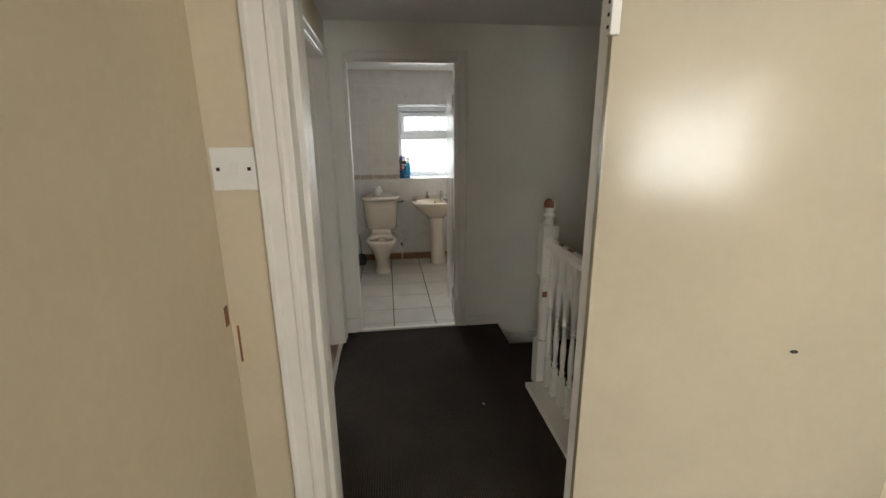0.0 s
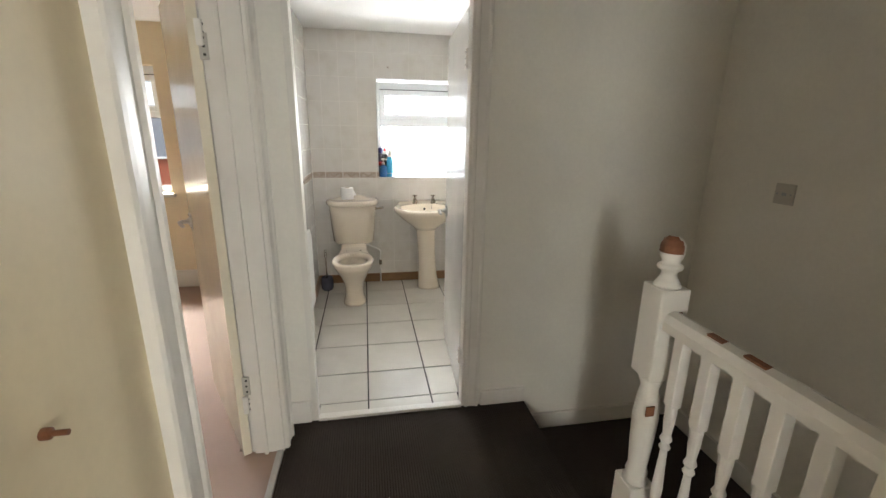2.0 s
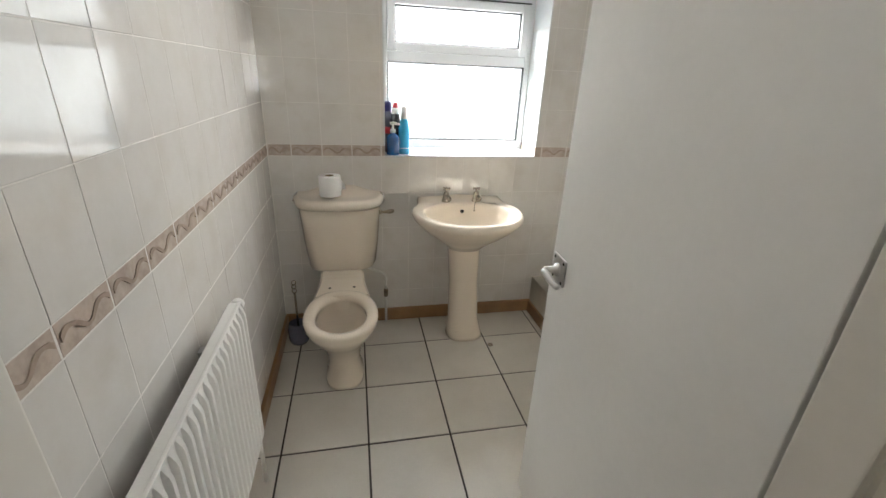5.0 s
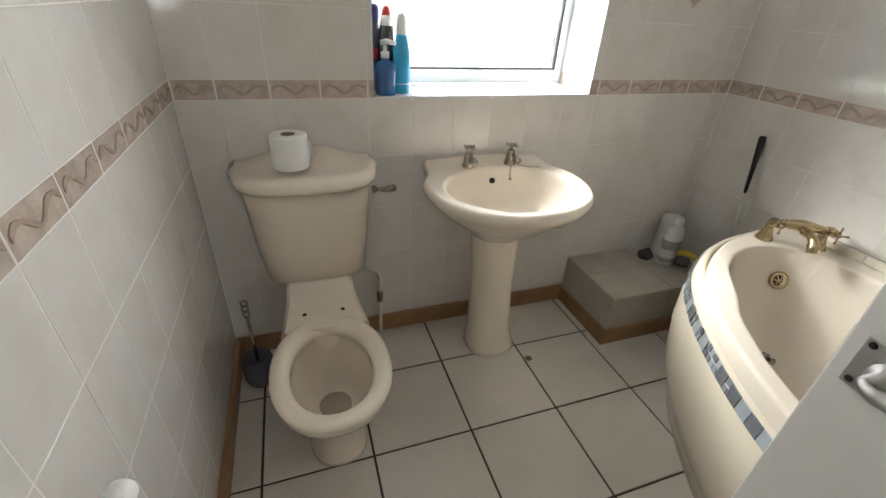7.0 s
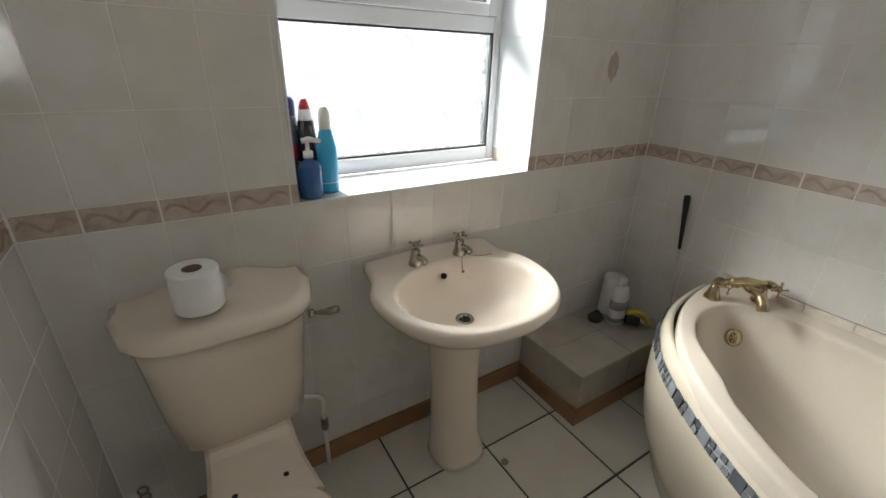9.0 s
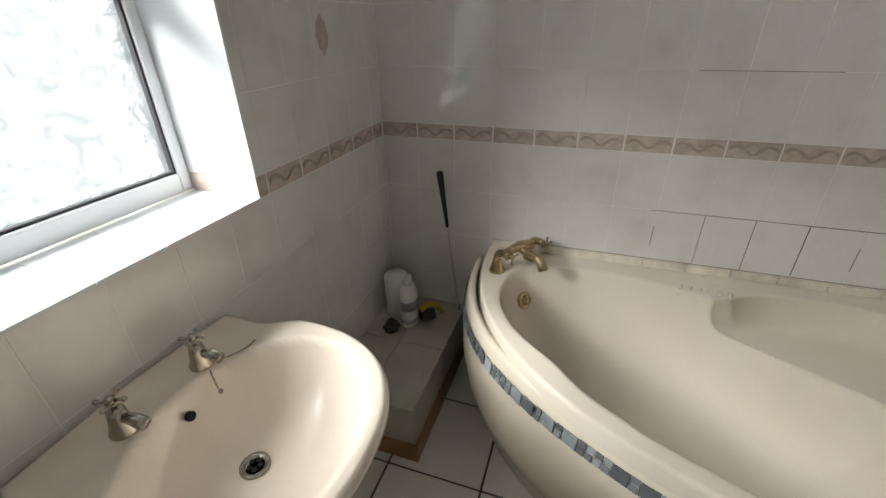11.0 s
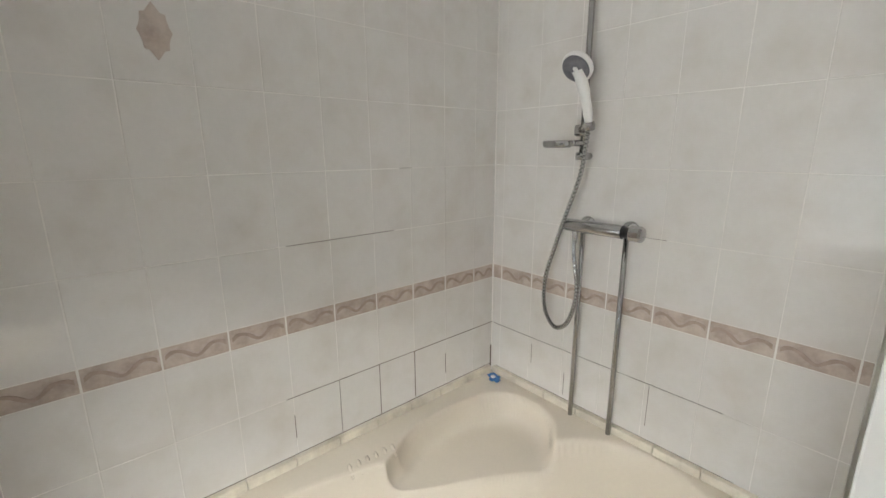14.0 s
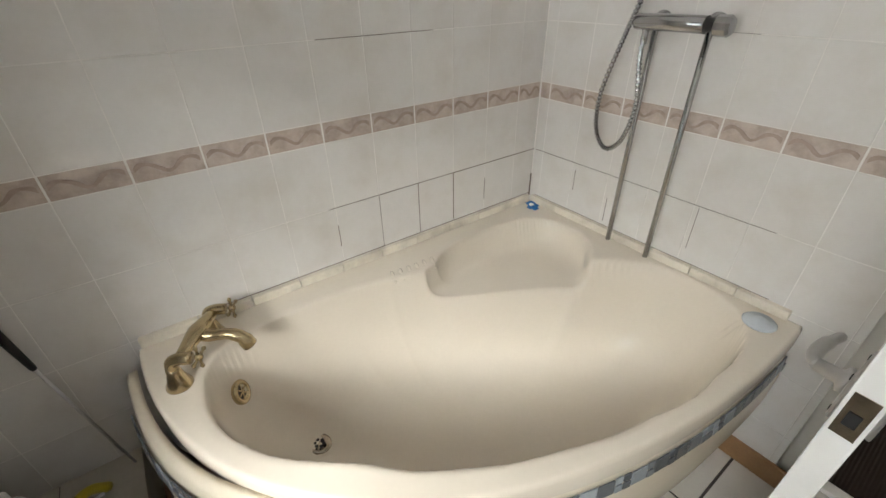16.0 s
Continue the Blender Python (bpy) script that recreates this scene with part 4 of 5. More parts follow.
    lathe(bm, [(0.011, 0), (0.013, 0.006), (0.013, 0.045), (0.010, 0.05)], Matrix.Translation((cx + 0.24, 1.578, 0.175)), 12)
    part("valve", bm, PEWTER, pipe, smooth=True)
    return t


toilet()


def paper_roll(x, y, z):
    t = thing("toilet_roll", (x, y, z), "white toilet roll standing on the cistern lid", "toilet roll")
    bm = bmesh.new()
    lathe(bm, [(0.021, 0.0), (0.052, 0.0), (0.054, 0.003), (0.054, 0.097), (0.052, 0.1), (0.021, 0.1)], Matrix.Translation((x, y, z)), 36, close=False)
    part("paper", bm, PAPER, t, smooth=False)
    bm = bmesh.new()
    lathe(bm, [(0.021, 0.1), (0.0205, 0.05), (0.0205, 0.0)], Matrix.Translation((x, y, z)), 24, close=False)
    part("core", bm, CARD, t, "brown cardboard core", smooth=True)
    bm = bmesh.new()
    pts = curve_points([(x + 0.054, y - 0.006, z + 0.05), (x + 0.06, y + 0.012, z + 0.048), (x + 0.074, y + 0.03, z + 0.03)], 4)
    a = [bm.verts.new(p + Vector((0, 0, 0.03 - 0.02 * i / 8))) for i, p in enumerate(pts)]
    b = [bm.verts.new(p - Vector((0, 0, 0.03 - 0.02 * i / 8))) for i, p in enumerate(pts)]
    for i in range(len(pts) - 1):
        bm.faces.new((a[i], a[i + 1], b[i + 1], b[i]))
    bmesh.ops.solidify(bm, geom=bm.faces[:], thickness=0.001)
    part("loose_sheet", bm, PAPER, t)


paper_roll(0.305, 1.46, 0.838)


def toilet_brush(x, y):
    t = thing("toilet_brush", (x, y, 0), "dark toilet brush with a looped metal handle", "toilet brush")
    bm = bmesh.new()
    lathe(bm, [(0.045, 0.0), (0.055, 0.02), (0.058, 0.08), (0.05, 0.12), (0.043, 0.125), (0.04, 0.1)], Matrix.Translation((x, y, 0)), 20)
    part("holder", bm, CLEAR_GREY, t, "smoky plastic brush holder", smooth=True)
    bm = bmesh.new()
    tube(bm, [(x, y, 0.10), (x - 0.004, y + 0.01, 0.30)], 0.006, 8)
    for k in range(3):
        z = 0.315 + 0.024 * k
        tube(bm, [(x - 0.004 + 0.011 * math.cos(a), y + 0.01, z + 0.013 * math.sin(a)) for a in (2 * math.pi * i / 12 for i in range(13))], 0.003, 6, close=False)
    part("handle", bm, PEWTER, t, smooth=True)


toilet_brush(0.09, 1.43)


def basin():
    cx, z0 = 1.0, 0.775
    t = thing("pedestal_basin", (cx, 1.4, 0), "cream ceramic pedestal wash basin with two taps", "wash basin")
    yb = YW - 0.004
    def outline(th, grow=0.0):
        # distance from (cx, 1.385) to the outer edge
        c, s = math.cos(th), math.sin(th)
        ax, ay = 0.290 + grow, 0.302 + grow
        r = 1 / ((abs(c) / ax) ** 2.3 + (abs(s) / ay) ** 2.3) ** (1 / 2.3)
        if s > 0:
            r2 = 1 / ((abs(c) / (0.242 + grow)) ** 4.5 + (abs(s) / 0.33) ** 4.5) ** (1 / 4.5)
            w = smooth01(s / 0.62)
            r = r2 * w + r * (1 - w)
            r = min(r, (yb - 1.385) / s)
        return r
    bm = bmesh.new()
    n, my = 96, 1.385
    def bowl(x, y):
        dx, dy = (x - cx) / 0.235, (y - 1.308) / 0.192
        q = math.hypot(dx, dy)
        z = z0
        z += 0.014 * smooth01((y - 1.48) / 0.1) + 0.012 * smooth01((y - 1.54) / 0.05) * max(0, 1 - abs(x - cx) / 0.2)
        if q < 1:
            z = min(z, z0 - 0.003 - 0.135 * (1 - q ** 3.2) ** 0.8)
        return z
    rings = []
    for j in range(1, 41):
        ring = []
        for i in range(n):
            th = 2 * math.pi * i / n
            ro = outline(th)
            r = ro * j / 40
            x, y = cx + r * math.cos(th), my + r * math.sin(th)
            e = ro - r
            z = bowl(x, y) - (0.014 - math.sqrt(max(0.014 ** 2 - (0.014 - min(e, 0.014)) ** 2, 0)))
            ring.append(Vector((x, y, z)))
        rings.append(ring)
    under = []
    for f, dz in ((1.0, 0.026), (0.975, 0.042), (0.86, 0.078), (0.68, 0.125), (0.46, 0.172), (0.34, 0.21)):
        r2 = []
        for i in range(n):
            th = 2 * math.pi * i / n
            ro = outline(th) * f
            y = my + ro * math.sin(th) + 0.02 * (1 - f)
            if math.sin(th) > 0.5:
                y = min(my + outline(th) * math.sin(th), yb)
            r2.append(Vector((cx + ro * math.cos(th), y, z0 - dz)))
        under.append(r2)
    mid = bm.verts.new((cx, my, bowl(cx, my)))
    vs = [[bm.verts.new(p) for p in r] for r in rings + under]
    for i in range(n):
        bm.faces.new((mid, vs[0][i], vs[0][(i + 1) % n]))
    for a, b in zip(vs, vs[1:]):
        for i in range(n):
            bm.faces.new((a[i], b[i], b[(i + 1) % n], a[(i + 1) % n]))
    bm.faces.new(list(reversed(vs[-1])))
    part("bowl", bm, CERAMIC, t, smooth=True)
    bm = bmesh.new()
    cy = 1.40
    loft(bm, [superellipse(cx + 0.03, cy - 0.005, 0.105, 0.098, 0, 32, 2.6, 1.5), superellipse(cx + 0.03, cy - 0.005, 0.102, 0.095, 0.02, 32, 2.6, 1.5), superellipse(cx + 0.02, cy, 0.086, 0.080, 0.12, 32, 2.6, 1.5),
              superellipse(cx + 0.01, cy, 0.080, 0.076, 0.35, 32, 2.6, 1.5), superellipse(cx, cy, 0.088, 0.086, 0.56, 32, 2.6, 1.5), superellipse(cx, cy, 0.10, 0.10, 0.615, 32, 2.6, 1.5)])
    part("pedestal", bm, CERAMIC, t, smooth=True)
    bm = bmesh.new()
    wz = bowl(cx, 1.345)
    lathe(bm, [(0.030, 0), (0.029, 0.004), (0.020, 0.003), (0.018, 0.0)], Matrix.Translation((cx, 1.345, wz + 0.001)), 22)
    w = part("waste", bm, PEWTER, t, "metal plug hole", smooth=True)
    bm = bmesh.new()
    for k in range(5):
        lathe(bm, [(0.005, 0.002), (0.005, 0.0042)], Matrix.Translation((cx + 0.011 * math.cos(k * 1.257), 1.345 + 0.011 * math.sin(k * 1.257), wz + 0.001)), 8)
    part("waste_holes", bm, DARK, w)
    bm = bmesh.new()
    lathe(bm, [(0.010, -0.006), (0.010, 0.002), (0.008, 0.0035)], Matrix.Translation((cx, 1.473, z0 - 0.042)) @ Matrix.Rotation(radians(72), 4, 'X'), 16)
    part("overflow_hole", bm, DARK, t)
    for sx in (-0.085, 0.085):
        x, y, z = cx + sx, 1.515, z0 + 0.004
        bm = bmesh.new()
        lathe(bm, [(0.024, 0), (0.024, 0.004), (0.019, 0.018), (0.0155, 0.04), (0.014, 0.052), (0.009, 0.056)], Matrix.Translation((x, y, z)), 18)
        tap = part("tap", bm, PEWTER, t, "tarnished pillar tap with a cross handle", smooth=True)
        bm = bmesh.new()
        tube(bm, curve_points([(x, y, z + 0.03), (x + 0.004, y - 0.025, z + 0.034), (x + 0.008, y - 0.052, z + 0.024)], 4), [0.009, 0.009, 0.009, 0.009, 0.010, 0.011, 0.012, 0.012, 0.011], 12)
        part("spout", bm, PEWTER, tap, smooth=True)
        bm = bmesh.new()
        lathe(bm, [(0.005, 0.052), (0.005, 0.068)], Matrix.Translation((x, y, z)), 10)
        cross_head(bm, Matrix.Translation((x, y, z + 0.068)) @ Matrix.Rotation(0.5, 4, 'Z'), 0.027)
        part("cross_handle", bm, PEWTER, tap, smooth=True)
    bm = bmesh.new()
    tube(bm, curve_points([(cx + 0.105, 1.49, z0 + 0.008), (cx + 0.13, 1.475, z0 + 0.004), (cx + 0.16, 1.462, z0 + 0.005), (cx + 0.185, 1.462, z0 + 0.004)], 5), 0.0018, 6)
    tube(bm, curve_points([(cx + 0.076, 1.485, z0 + 0.006), (cx + 0.068, 1.472, z0 - 0.006), (cx + 0.064, 1.462, z0 - 0.028)], 5), 0.0018, 6)
    part("plug_chain", bm, PEWTER, t, "broken plug chain")
    bm = bmesh.new()
    lathe(bm, [(0.004, -0.004), (0.006, 0), (0.004, 0.004)], Matrix.Translation((cx + 0.064, 1.458, z0 - 0.034)), 10)
    part("chain_end", bm, PEWTER, t, smooth=True)


basin()


# boxed-in pipework in the corner, tiled on top
BXX, BXY, BXZ = 1.525, 1.245, 0.245
boxing = thing("tiled_boxing", (1.85, 1.42, 0), "low tiled boxing in the corner with wooden skirting", "boxed step")
part("core", boxes((BXX + 0.004, XR, BXY + 0.004, YW, 0.0, BXZ - 0.004)), FLOOR_GROUT, boxing)
for x0, x1, y0, y1 in ((BXX, 1.845, BXY, 1.435), (BXX, 1.845, 1.438, YW), (1.848, XR, BXY, 1.435), (1.848, XR, 1.438, YW)):
    part("tile", boxes((x0, x1, y0, y1, BXZ - 0.008, BXZ), bevel=0.0015), GRIMY_TILE, boxing)
part("tile", boxes((BXX, BXX + 0.008, BXY, YW, 0.075, BXZ - 0.009), bevel=0.0015), GRIMY_TILE, boxing)
part("tile", boxes((BXX + 0.009, 1.845, BXY, BXY + 0.008, 0.075, BXZ - 0.009), bevel=0.0015), GRIMY_TILE, boxing)
part("tile", boxes((1.848, XR, BXY, BXY + 0.008, 0.075, BXZ - 0.009), bevel=0.0015), GRIMY_TILE, boxing)
part("skirting", boxes((BXX - 0.014, BXX + 0.002, BXY - 0.014, YW - 0.016, 0, 0.078), (BXX + 0.002, XR, BXY - 0.014, BXY + 0.002, 0, 0.078), bevel=0.004), WOOD, boxing, "brown stained wooden skirting")


def radiator():
    y0, y1, z0, z1, x = -0.215, 0.50, 0.24, 0.785, 0.055
    r = thing("radiator", (x, (y0 + y1) / 2, z0), "white panel radiator on the tiled wall", "radiator")
    bm = bmesh.new()
    n = 22
    prof = []
    for k in range(n * 6 + 1):
        u = k / (n * 6)
        ph = (u * n) % 1.0
        prof.append((y0 + (y1 - y0) * u, x + 0.045 - 0.012 * (smooth01((abs(ph - 0.5) - 0.18) / 0.12))))
    def lane(z, pinch):
        return [bm.verts.new((xx * (1 - pinch) + (x + 0.030) * pinch, yy, z)) for yy, xx in prof]
    rows = [lane(z0, 1), lane(z0 + 0.03, 0.2), lane(z0 + 0.045, 0), lane(z1 - 0.045, 0), lane(z1 - 0.03, 0.2), lane(z1 - 0.006, 1)]
    for a, b in zip(rows, rows[1:]):
        for i in range(len(a) - 1):
            bm.faces.new((a[i], a[i + 1], b[i + 1], b[i]))
    part("panel", bm, RADIATOR, r, smooth=False)
    part("back", boxes((x, x + 0.030, y0, y1, z0, z1 - 0.006), bevel=0.004), RADIATOR, r)
    part("top_seam", boxes((x + 0.026, x + 0.036, y0, y1, z1 - 0.008, z1), bevel=0.003), RADIATOR, r)
    bm = bmesh.new()
    m = Matrix.Translation((x + 0.012, y1, z1 - 0.035)) @ Matrix.Rotation(radians(-90), 4, 'X')
    lathe(bm, [(0.010, -0.01), (0.010, 0.02), (0.018, 0.022), (0.019, 0.026), (0.019, 0.045), (0.015, 0.052), (0.008, 0.053)], m, 18)
    part("valve_cap", bm, WHITE_PLASTIC, r, "white plastic valve cap", smooth=True)
    bm = bmesh.new()
    tube(bm, [(x + 0.012, y1 + 0.035, z0 + 0.03), (x + 0.012, y1 + 0.035, 0.0)], 0.0075, 10)
    tube(bm, [(x + 0.012, y1 - 0.01, z0 + 0.03), (x + 0.012, y1 + 0.035, z0 + 0.03)], 0.009, 10)
    part("pipe", bm, WHITE_PAINT, r, smooth=True)
    for yy in (y0 + 0.12, y1 - 0.12):
        part("bracket", boxes((0.0, x, yy - 0.015, yy + 0.015, z0 + 0.06, z1 - 0.08)), SATIN, r)


radiator()


def shower():
    xa, xb, y = 1.752, 1.606, YS + 0.045
    t = thing("shower", ((xa + xb) / 2, YS, RIM), "chrome bar shower with riser rail and hose", "shower")
    zb = 1.285
    for x in (xa, xb):
        bm = bmesh.new()
        tube(bm, [(x, YS + 0.028, RIM), (x, YS + 0.028, zb - 0.01)], 0.0085, 12)
        part("pipe", bm, CHROME, t, smooth=True)
        bm = bmesh.new()
        lathe(bm, [(0.027, 0), (0.027, 0.004), (0.018, 0.008), (0.014, 0.03)], Matrix.Translation((x, YS, zb)) @ Matrix.Rotation(radians(-90), 4, 'X'), 18)
        part("wall_flange", bm, CHROME, t, smooth=True)
    bm = bmesh.new()
    yb = YS + 0.055
    m = Matrix.Translation((xa + 0.045, yb, zb)) @ Matrix.Rotation(radians(-90), 4, 'Y')
    lathe(bm, [(0.006, -0.012), (0.008, -0.004), (0.020, 0.0), (0.021, 0.004), (0.021, 0.19), (0.019, 0.192)], m, 22)
    bar = part("valve_bar", bm, CHROME, t, smooth=True)
    bm = bmesh.new()
    lathe(bm, [(0.0215, 0.192), (0.016, 0.196), (0.016, 0.212), (0.020, 0.214)], m, 22)
    part("collar", bm, BLACK, bar, "black plastic collar", smooth=True)
    bm = bmesh.new()
    lathe(bm, [(0.020, 0.214), (0.024, 0.216), (0.025, 0.245), (0.020, 0.252), (0.008, 0.254)], m, 10)
    part("temperature_knob", bm, CHROME, bar)
    # riser rail with bracket, soap dish and hand shower
    bm = bmesh.new()
    xr = 1.765
    tube(bm, [(xr, YS + 0.045, 1.50), (xr, YS + 0.045, 2.10)], 0.0095, 12)
    rail = part("riser_rail", bm, CHROME, t, smooth=True)
    for z in (1.505, 2.10):
        bm = bmesh.new()
        tube(bm, [(xr, YS, z), (xr, YS + 0.05, z)], 0.011, 12)
        lathe(bm, [(0.018, -0.012), (0.020, 0), (0.018, 0.012)], Matrix.Translation((xr, YS + 0.045, z)), 14)
        part("rail_end", bm, CHROME, rail, smooth=True)
    bm = bmesh.new()
    box(bm, xr - 0.016, xr + 0.016, YS + 0.028, YS + 0.075, 1.565, 1.60, bevel=0.008)
    tube(bm, [(xr - 0.01, YS + 0.07, 1.585), (xr - 0.05, YS + 0.10, 1.592)], 0.012, 12)
    lathe(bm, [(0.016, -0.012), (0.018, 0), (0.016, 0.012)], Matrix.Translation((xr - 0.05, YS + 0.10, 1.592)) @ Matrix.Rotation(radians(-15), 4, 'X'), 14)
    part("slider_bracket", bm, CHROME, t, smooth=True)
    bm = bmesh.new()
    lathe(bm, [(0.034, -0.014), (0.040, -0.008), (0.041, 0.006), (0.037, 0.008), (0.032, -0.006)], Matrix.Translation((xr + 0.055, YS + 0.10, 1.545)) @ Matrix.Diagonal((1.25, 0.8, 1, 1)), 24)
    tube(bm, [(xr, YS + 0.05, 1.545), (xr + 0.02, YS + 0.09, 1.545)], 0.010, 10)
    part("soap_dish", bm, CHROME, t, smooth=True)
    bm = bmesh.new()
    tube(bm, curve_points([(xr - 0.050, YS + 0.100, 1.585), (xr - 0.046, YS + 0.108, 1.64), (xr - 0.036, YS + 0.122, 1.70), (xr - 0.026, YS + 0.135, 1.745)], 4), [0.012] * 3 + [0.014] * 4 + [0.017] * 5 + [0.02], 12)
    hs = part("hand_shower", bm, WHITE_PLASTIC, t, "white and grey hand shower", smooth=True)
    hm = Matrix.Translation((xr - 0.022, YS + 0.135, 1.755)) @ look((0, 0, 0), (0.0, 0.75, -0.62)).to_3x3().to_4x4() @ Matrix.Rotation(math.pi, 4, 'X')
    bm = bmesh.new()
    lathe(bm, [(0.018, -0.024), (0.036, -0.016), (0.046, -0.004), (0.047, 0.004), (0.042, 0.010)], hm, 28)
    part("head", bm, WHITE_PLASTIC, hs, smooth=True)
    bm = bmesh.new()
    lathe(bm, [(0.041, 0.010), (0.041, 0.0125), (0.036, 0.0135)], hm, 28)
    part("face", bm, NOZZLE, hs, "grey nozzle face", smooth=True)
    bm = bmesh.new()
    lathe(bm, [(0.008, 0.0135), (0.006, 0.016)], hm, 12)
    part("nozzle_cap", bm, WHITE_PLASTIC, hs)
    # hose: from the bar down in a loop and up to the hand shower, with its ribs
    ctrl = [(xa + 0.012, yb, zb - 0.02), (xa + 0.010, yb + 0.004, zb - 0.09), (xa - 0.012, yb + 0.008, zb - 0.22), (xa + 0.01, yb + 0.012, zb - 0.33), (xa + 0.06, yb + 0.014, zb - 0.365), (xa + 0.105, yb + 0.012, zb - 0.31), (xa + 0.11, yb + 0.012, zb - 0.20), (xa + 0.07, yb + 0.016, zb - 0.06), (xa + 0.035, yb + 0.022, zb + 0.04), (xa - 0.012, yb + 0.03, zb + 0.17), (xr - 0.048, YS + 0.10, 1.575)]
    pts = curve_points(ctrl, 40)
    bm = bmesh.new()
    tube(bm, pts, [0.0054 if i % 4 < 2 else 0.0084 for i in range(len(pts))], 8)
    part("hose", bm, CHROME, t, "ribbed metal shower hose")
    bm = bmesh.new()
    lathe(bm, [(0.009, -0.04), (0.009, -0.012), (0.011, 0.0)], Matrix.Translation((xa + 0.012, yb, zb - 0.016)), 12)
    part("hose_nut", bm, CHROME, t, smooth=True)


shower()


def bottle(name, place, prof, material, label, segs=20, squash=1.0, bands=()):
    t = thing(name, place, label, "bottle")
    m = Matrix.Translation(place) @ Matrix.Diagonal((1, squash, 1, 1))
    bm = bmesh.new()
    lathe(bm, prof, m, segs)
    body = part("body", bm, material, t, smooth=True)
    for nm, pr, mt in bands:
        bm = bmesh.new()
        lathe(bm, pr, m, segs)
        part(nm, bm, mt, t, smooth=True)
    return t


SZ = WZ0 + 0.002
b = bottle("soap_dispenser", (0.635, 1.625, SZ), [(0.030, 0), (0.034, 0.004), (0.034, 0.085), (0.028, 0.10), (0.013, 0.108), (0.013, 0.114)], BLUE_LIQUID, "blue liquid soap bottle with a white pump", squash=0.75,
           bands=[("collar", [(0.014, 0.114), (0.014, 0.132), (0.006, 0.134), (0.005, 0.158)], WHITE_PLASTIC)])
bm = bmesh.new()
tube(bm, [(0.620, 1.628, SZ + 0.160), (0.640, 1.624, SZ + 0.164), (0.670, 1.618, SZ + 0.158)], [0.007, 0.008, 0.005], 8)
part("pump_head", bm, WHITE_PLASTIC, b, smooth=True)
part("label", boxes((0.650, 0.6685, 1.618, 1.632, SZ + 0.01, SZ + 0.09), bevel=0.003), WHITE_PLASTIC, b, "white edge of a label")
bottle("cleaner_bottle", (0.697, 1.655, SZ), [(0.026, 0), (0.029, 0.004), (0.029, 0.13), (0.027, 0.14), (0.019, 0.178), (0.015, 0.185)], CYAN_BOTTLE, "bright blue bottle with a white rounded cap", squash=0.7,
       bands=[("cap", [(0.0175, 0.183), (0.017, 0.225), (0.012, 0.240), (0.004, 0.245)], WHITE_PLASTIC), ("label", [(0.0293, 0.03), (0.0293, 0.032)], WHITE_PLASTIC)])
bottle("toilet_cleaner_bottle", (0.655, 1.695, SZ), [(0.028, 0), (0.030, 0.004), (0.030, 0.12), (0.022, 0.205)], BLACK_BOTTLE, "black bottle with a white neck and red cap", squash=0.8,
       bands=[("neck", [(0.0215, 0.200), (0.017, 0.235)], WHITE_PLASTIC), ("cap", [(0.0165, 0.232), (0.011, 0.256), (0.006, 0.262)], RED), ("label", [(0.0306, 0.06), (0.0306, 0.09)], LABEL_GREY)])
bottle("shampoo_bottle", (0.615, 1.725, SZ), [(0.026, 0), (0.028, 0.004), (0.028, 0.17), (0.020, 0.215)], CLEAR_GREY, "smoky bottle with a dark blue cap and red label", squash=0.9,
       bands=[("cap", [(0.019, 0.213), (0.021, 0.220), (0.021, 0.255), (0.014, 0.265)], NAVY), ("label", [(0.0287, 0.10), (0.0287, 0.135)], RED)])


BZ = BXZ + 0.001
bottle("bleach_bottle", (1.975, 1.440, BZ), [(0.042, 0), (0.047, 0.006), (0.047, 0.155), (0.036, 0.190), (0.018, 0.204)], WHITE_PLASTIC, "white cleaning bottle with a dark label", squash=0.75,
       bands=[("cap", [(0.020, 0.200), (0.020, 0.235), (0.015, 0.240)], WHITE_PLASTIC), ("label", [(0.0476, 0.085), (0.0476, 0.130)], LABEL_GREY), ("lower_label", [(0.0475, 0.018), (0.0475, 0.040)], LABEL_GREY)])
bottle("white_tub", (2.035, 1.525, BZ), [(0.050, 0), (0.052, 0.004), (0.052, 0.190), (0.046, 0.198)], WHITE_PLASTIC, "tall white plastic tub", segs=24)
b = thing("scrubbing_brush", (2.01, 1.375, BZ), "black and yellow scrubbing brush on the boxing", "brush")
bm = bmesh.new()
box(bm, -0.06, 0.06, -0.03, 0.03, 0.0, 0.045, bevel=0.010)
bmesh.ops.transform(bm, matrix=Matrix.Translation((2.005, 1.375, BZ + 0.012)) @ Matrix.Rotation(0.7, 4, 'Z') @ Matrix.Rotation(0.5, 4, 'Y'), verts=bm.verts)
part("head", bm, BLACK, b)
bm = bmesh.new()
tube(bm, curve_points([(1.965, 1.385, BZ + 0.085), (2.005, 1.365, BZ + 0.088), (2.045, 1.345, BZ + 0.062), (2.075, 1.325, BZ + 0.012)], 5), 0.013, 8)
part("handle", bm, YELLOW, b, "yellow plastic handle", smooth=True)
bm = bmesh.new()
tube(bm, [(2.005, 1.345, BZ + 0.066), (2.04, 1.33, BZ + 0.034)], 0.005, 8)
part("edge", bm, WHITE_PLASTIC, b, "white edge")
b = thing("cloth", (1.90, 1.47, BZ), "crumpled dark cloth behind the bottles", "cloth")
bm = bmesh.new()
bmesh.ops.create_icosphere(bm, subdivisions=4, radius=0.045)
for v in bm.verts:
    k = 1 + 0.35 * noise.noise(v.co * 45) + 0.3 * noise.noise(v.co * 22 + Vector((3, 1, 0)))
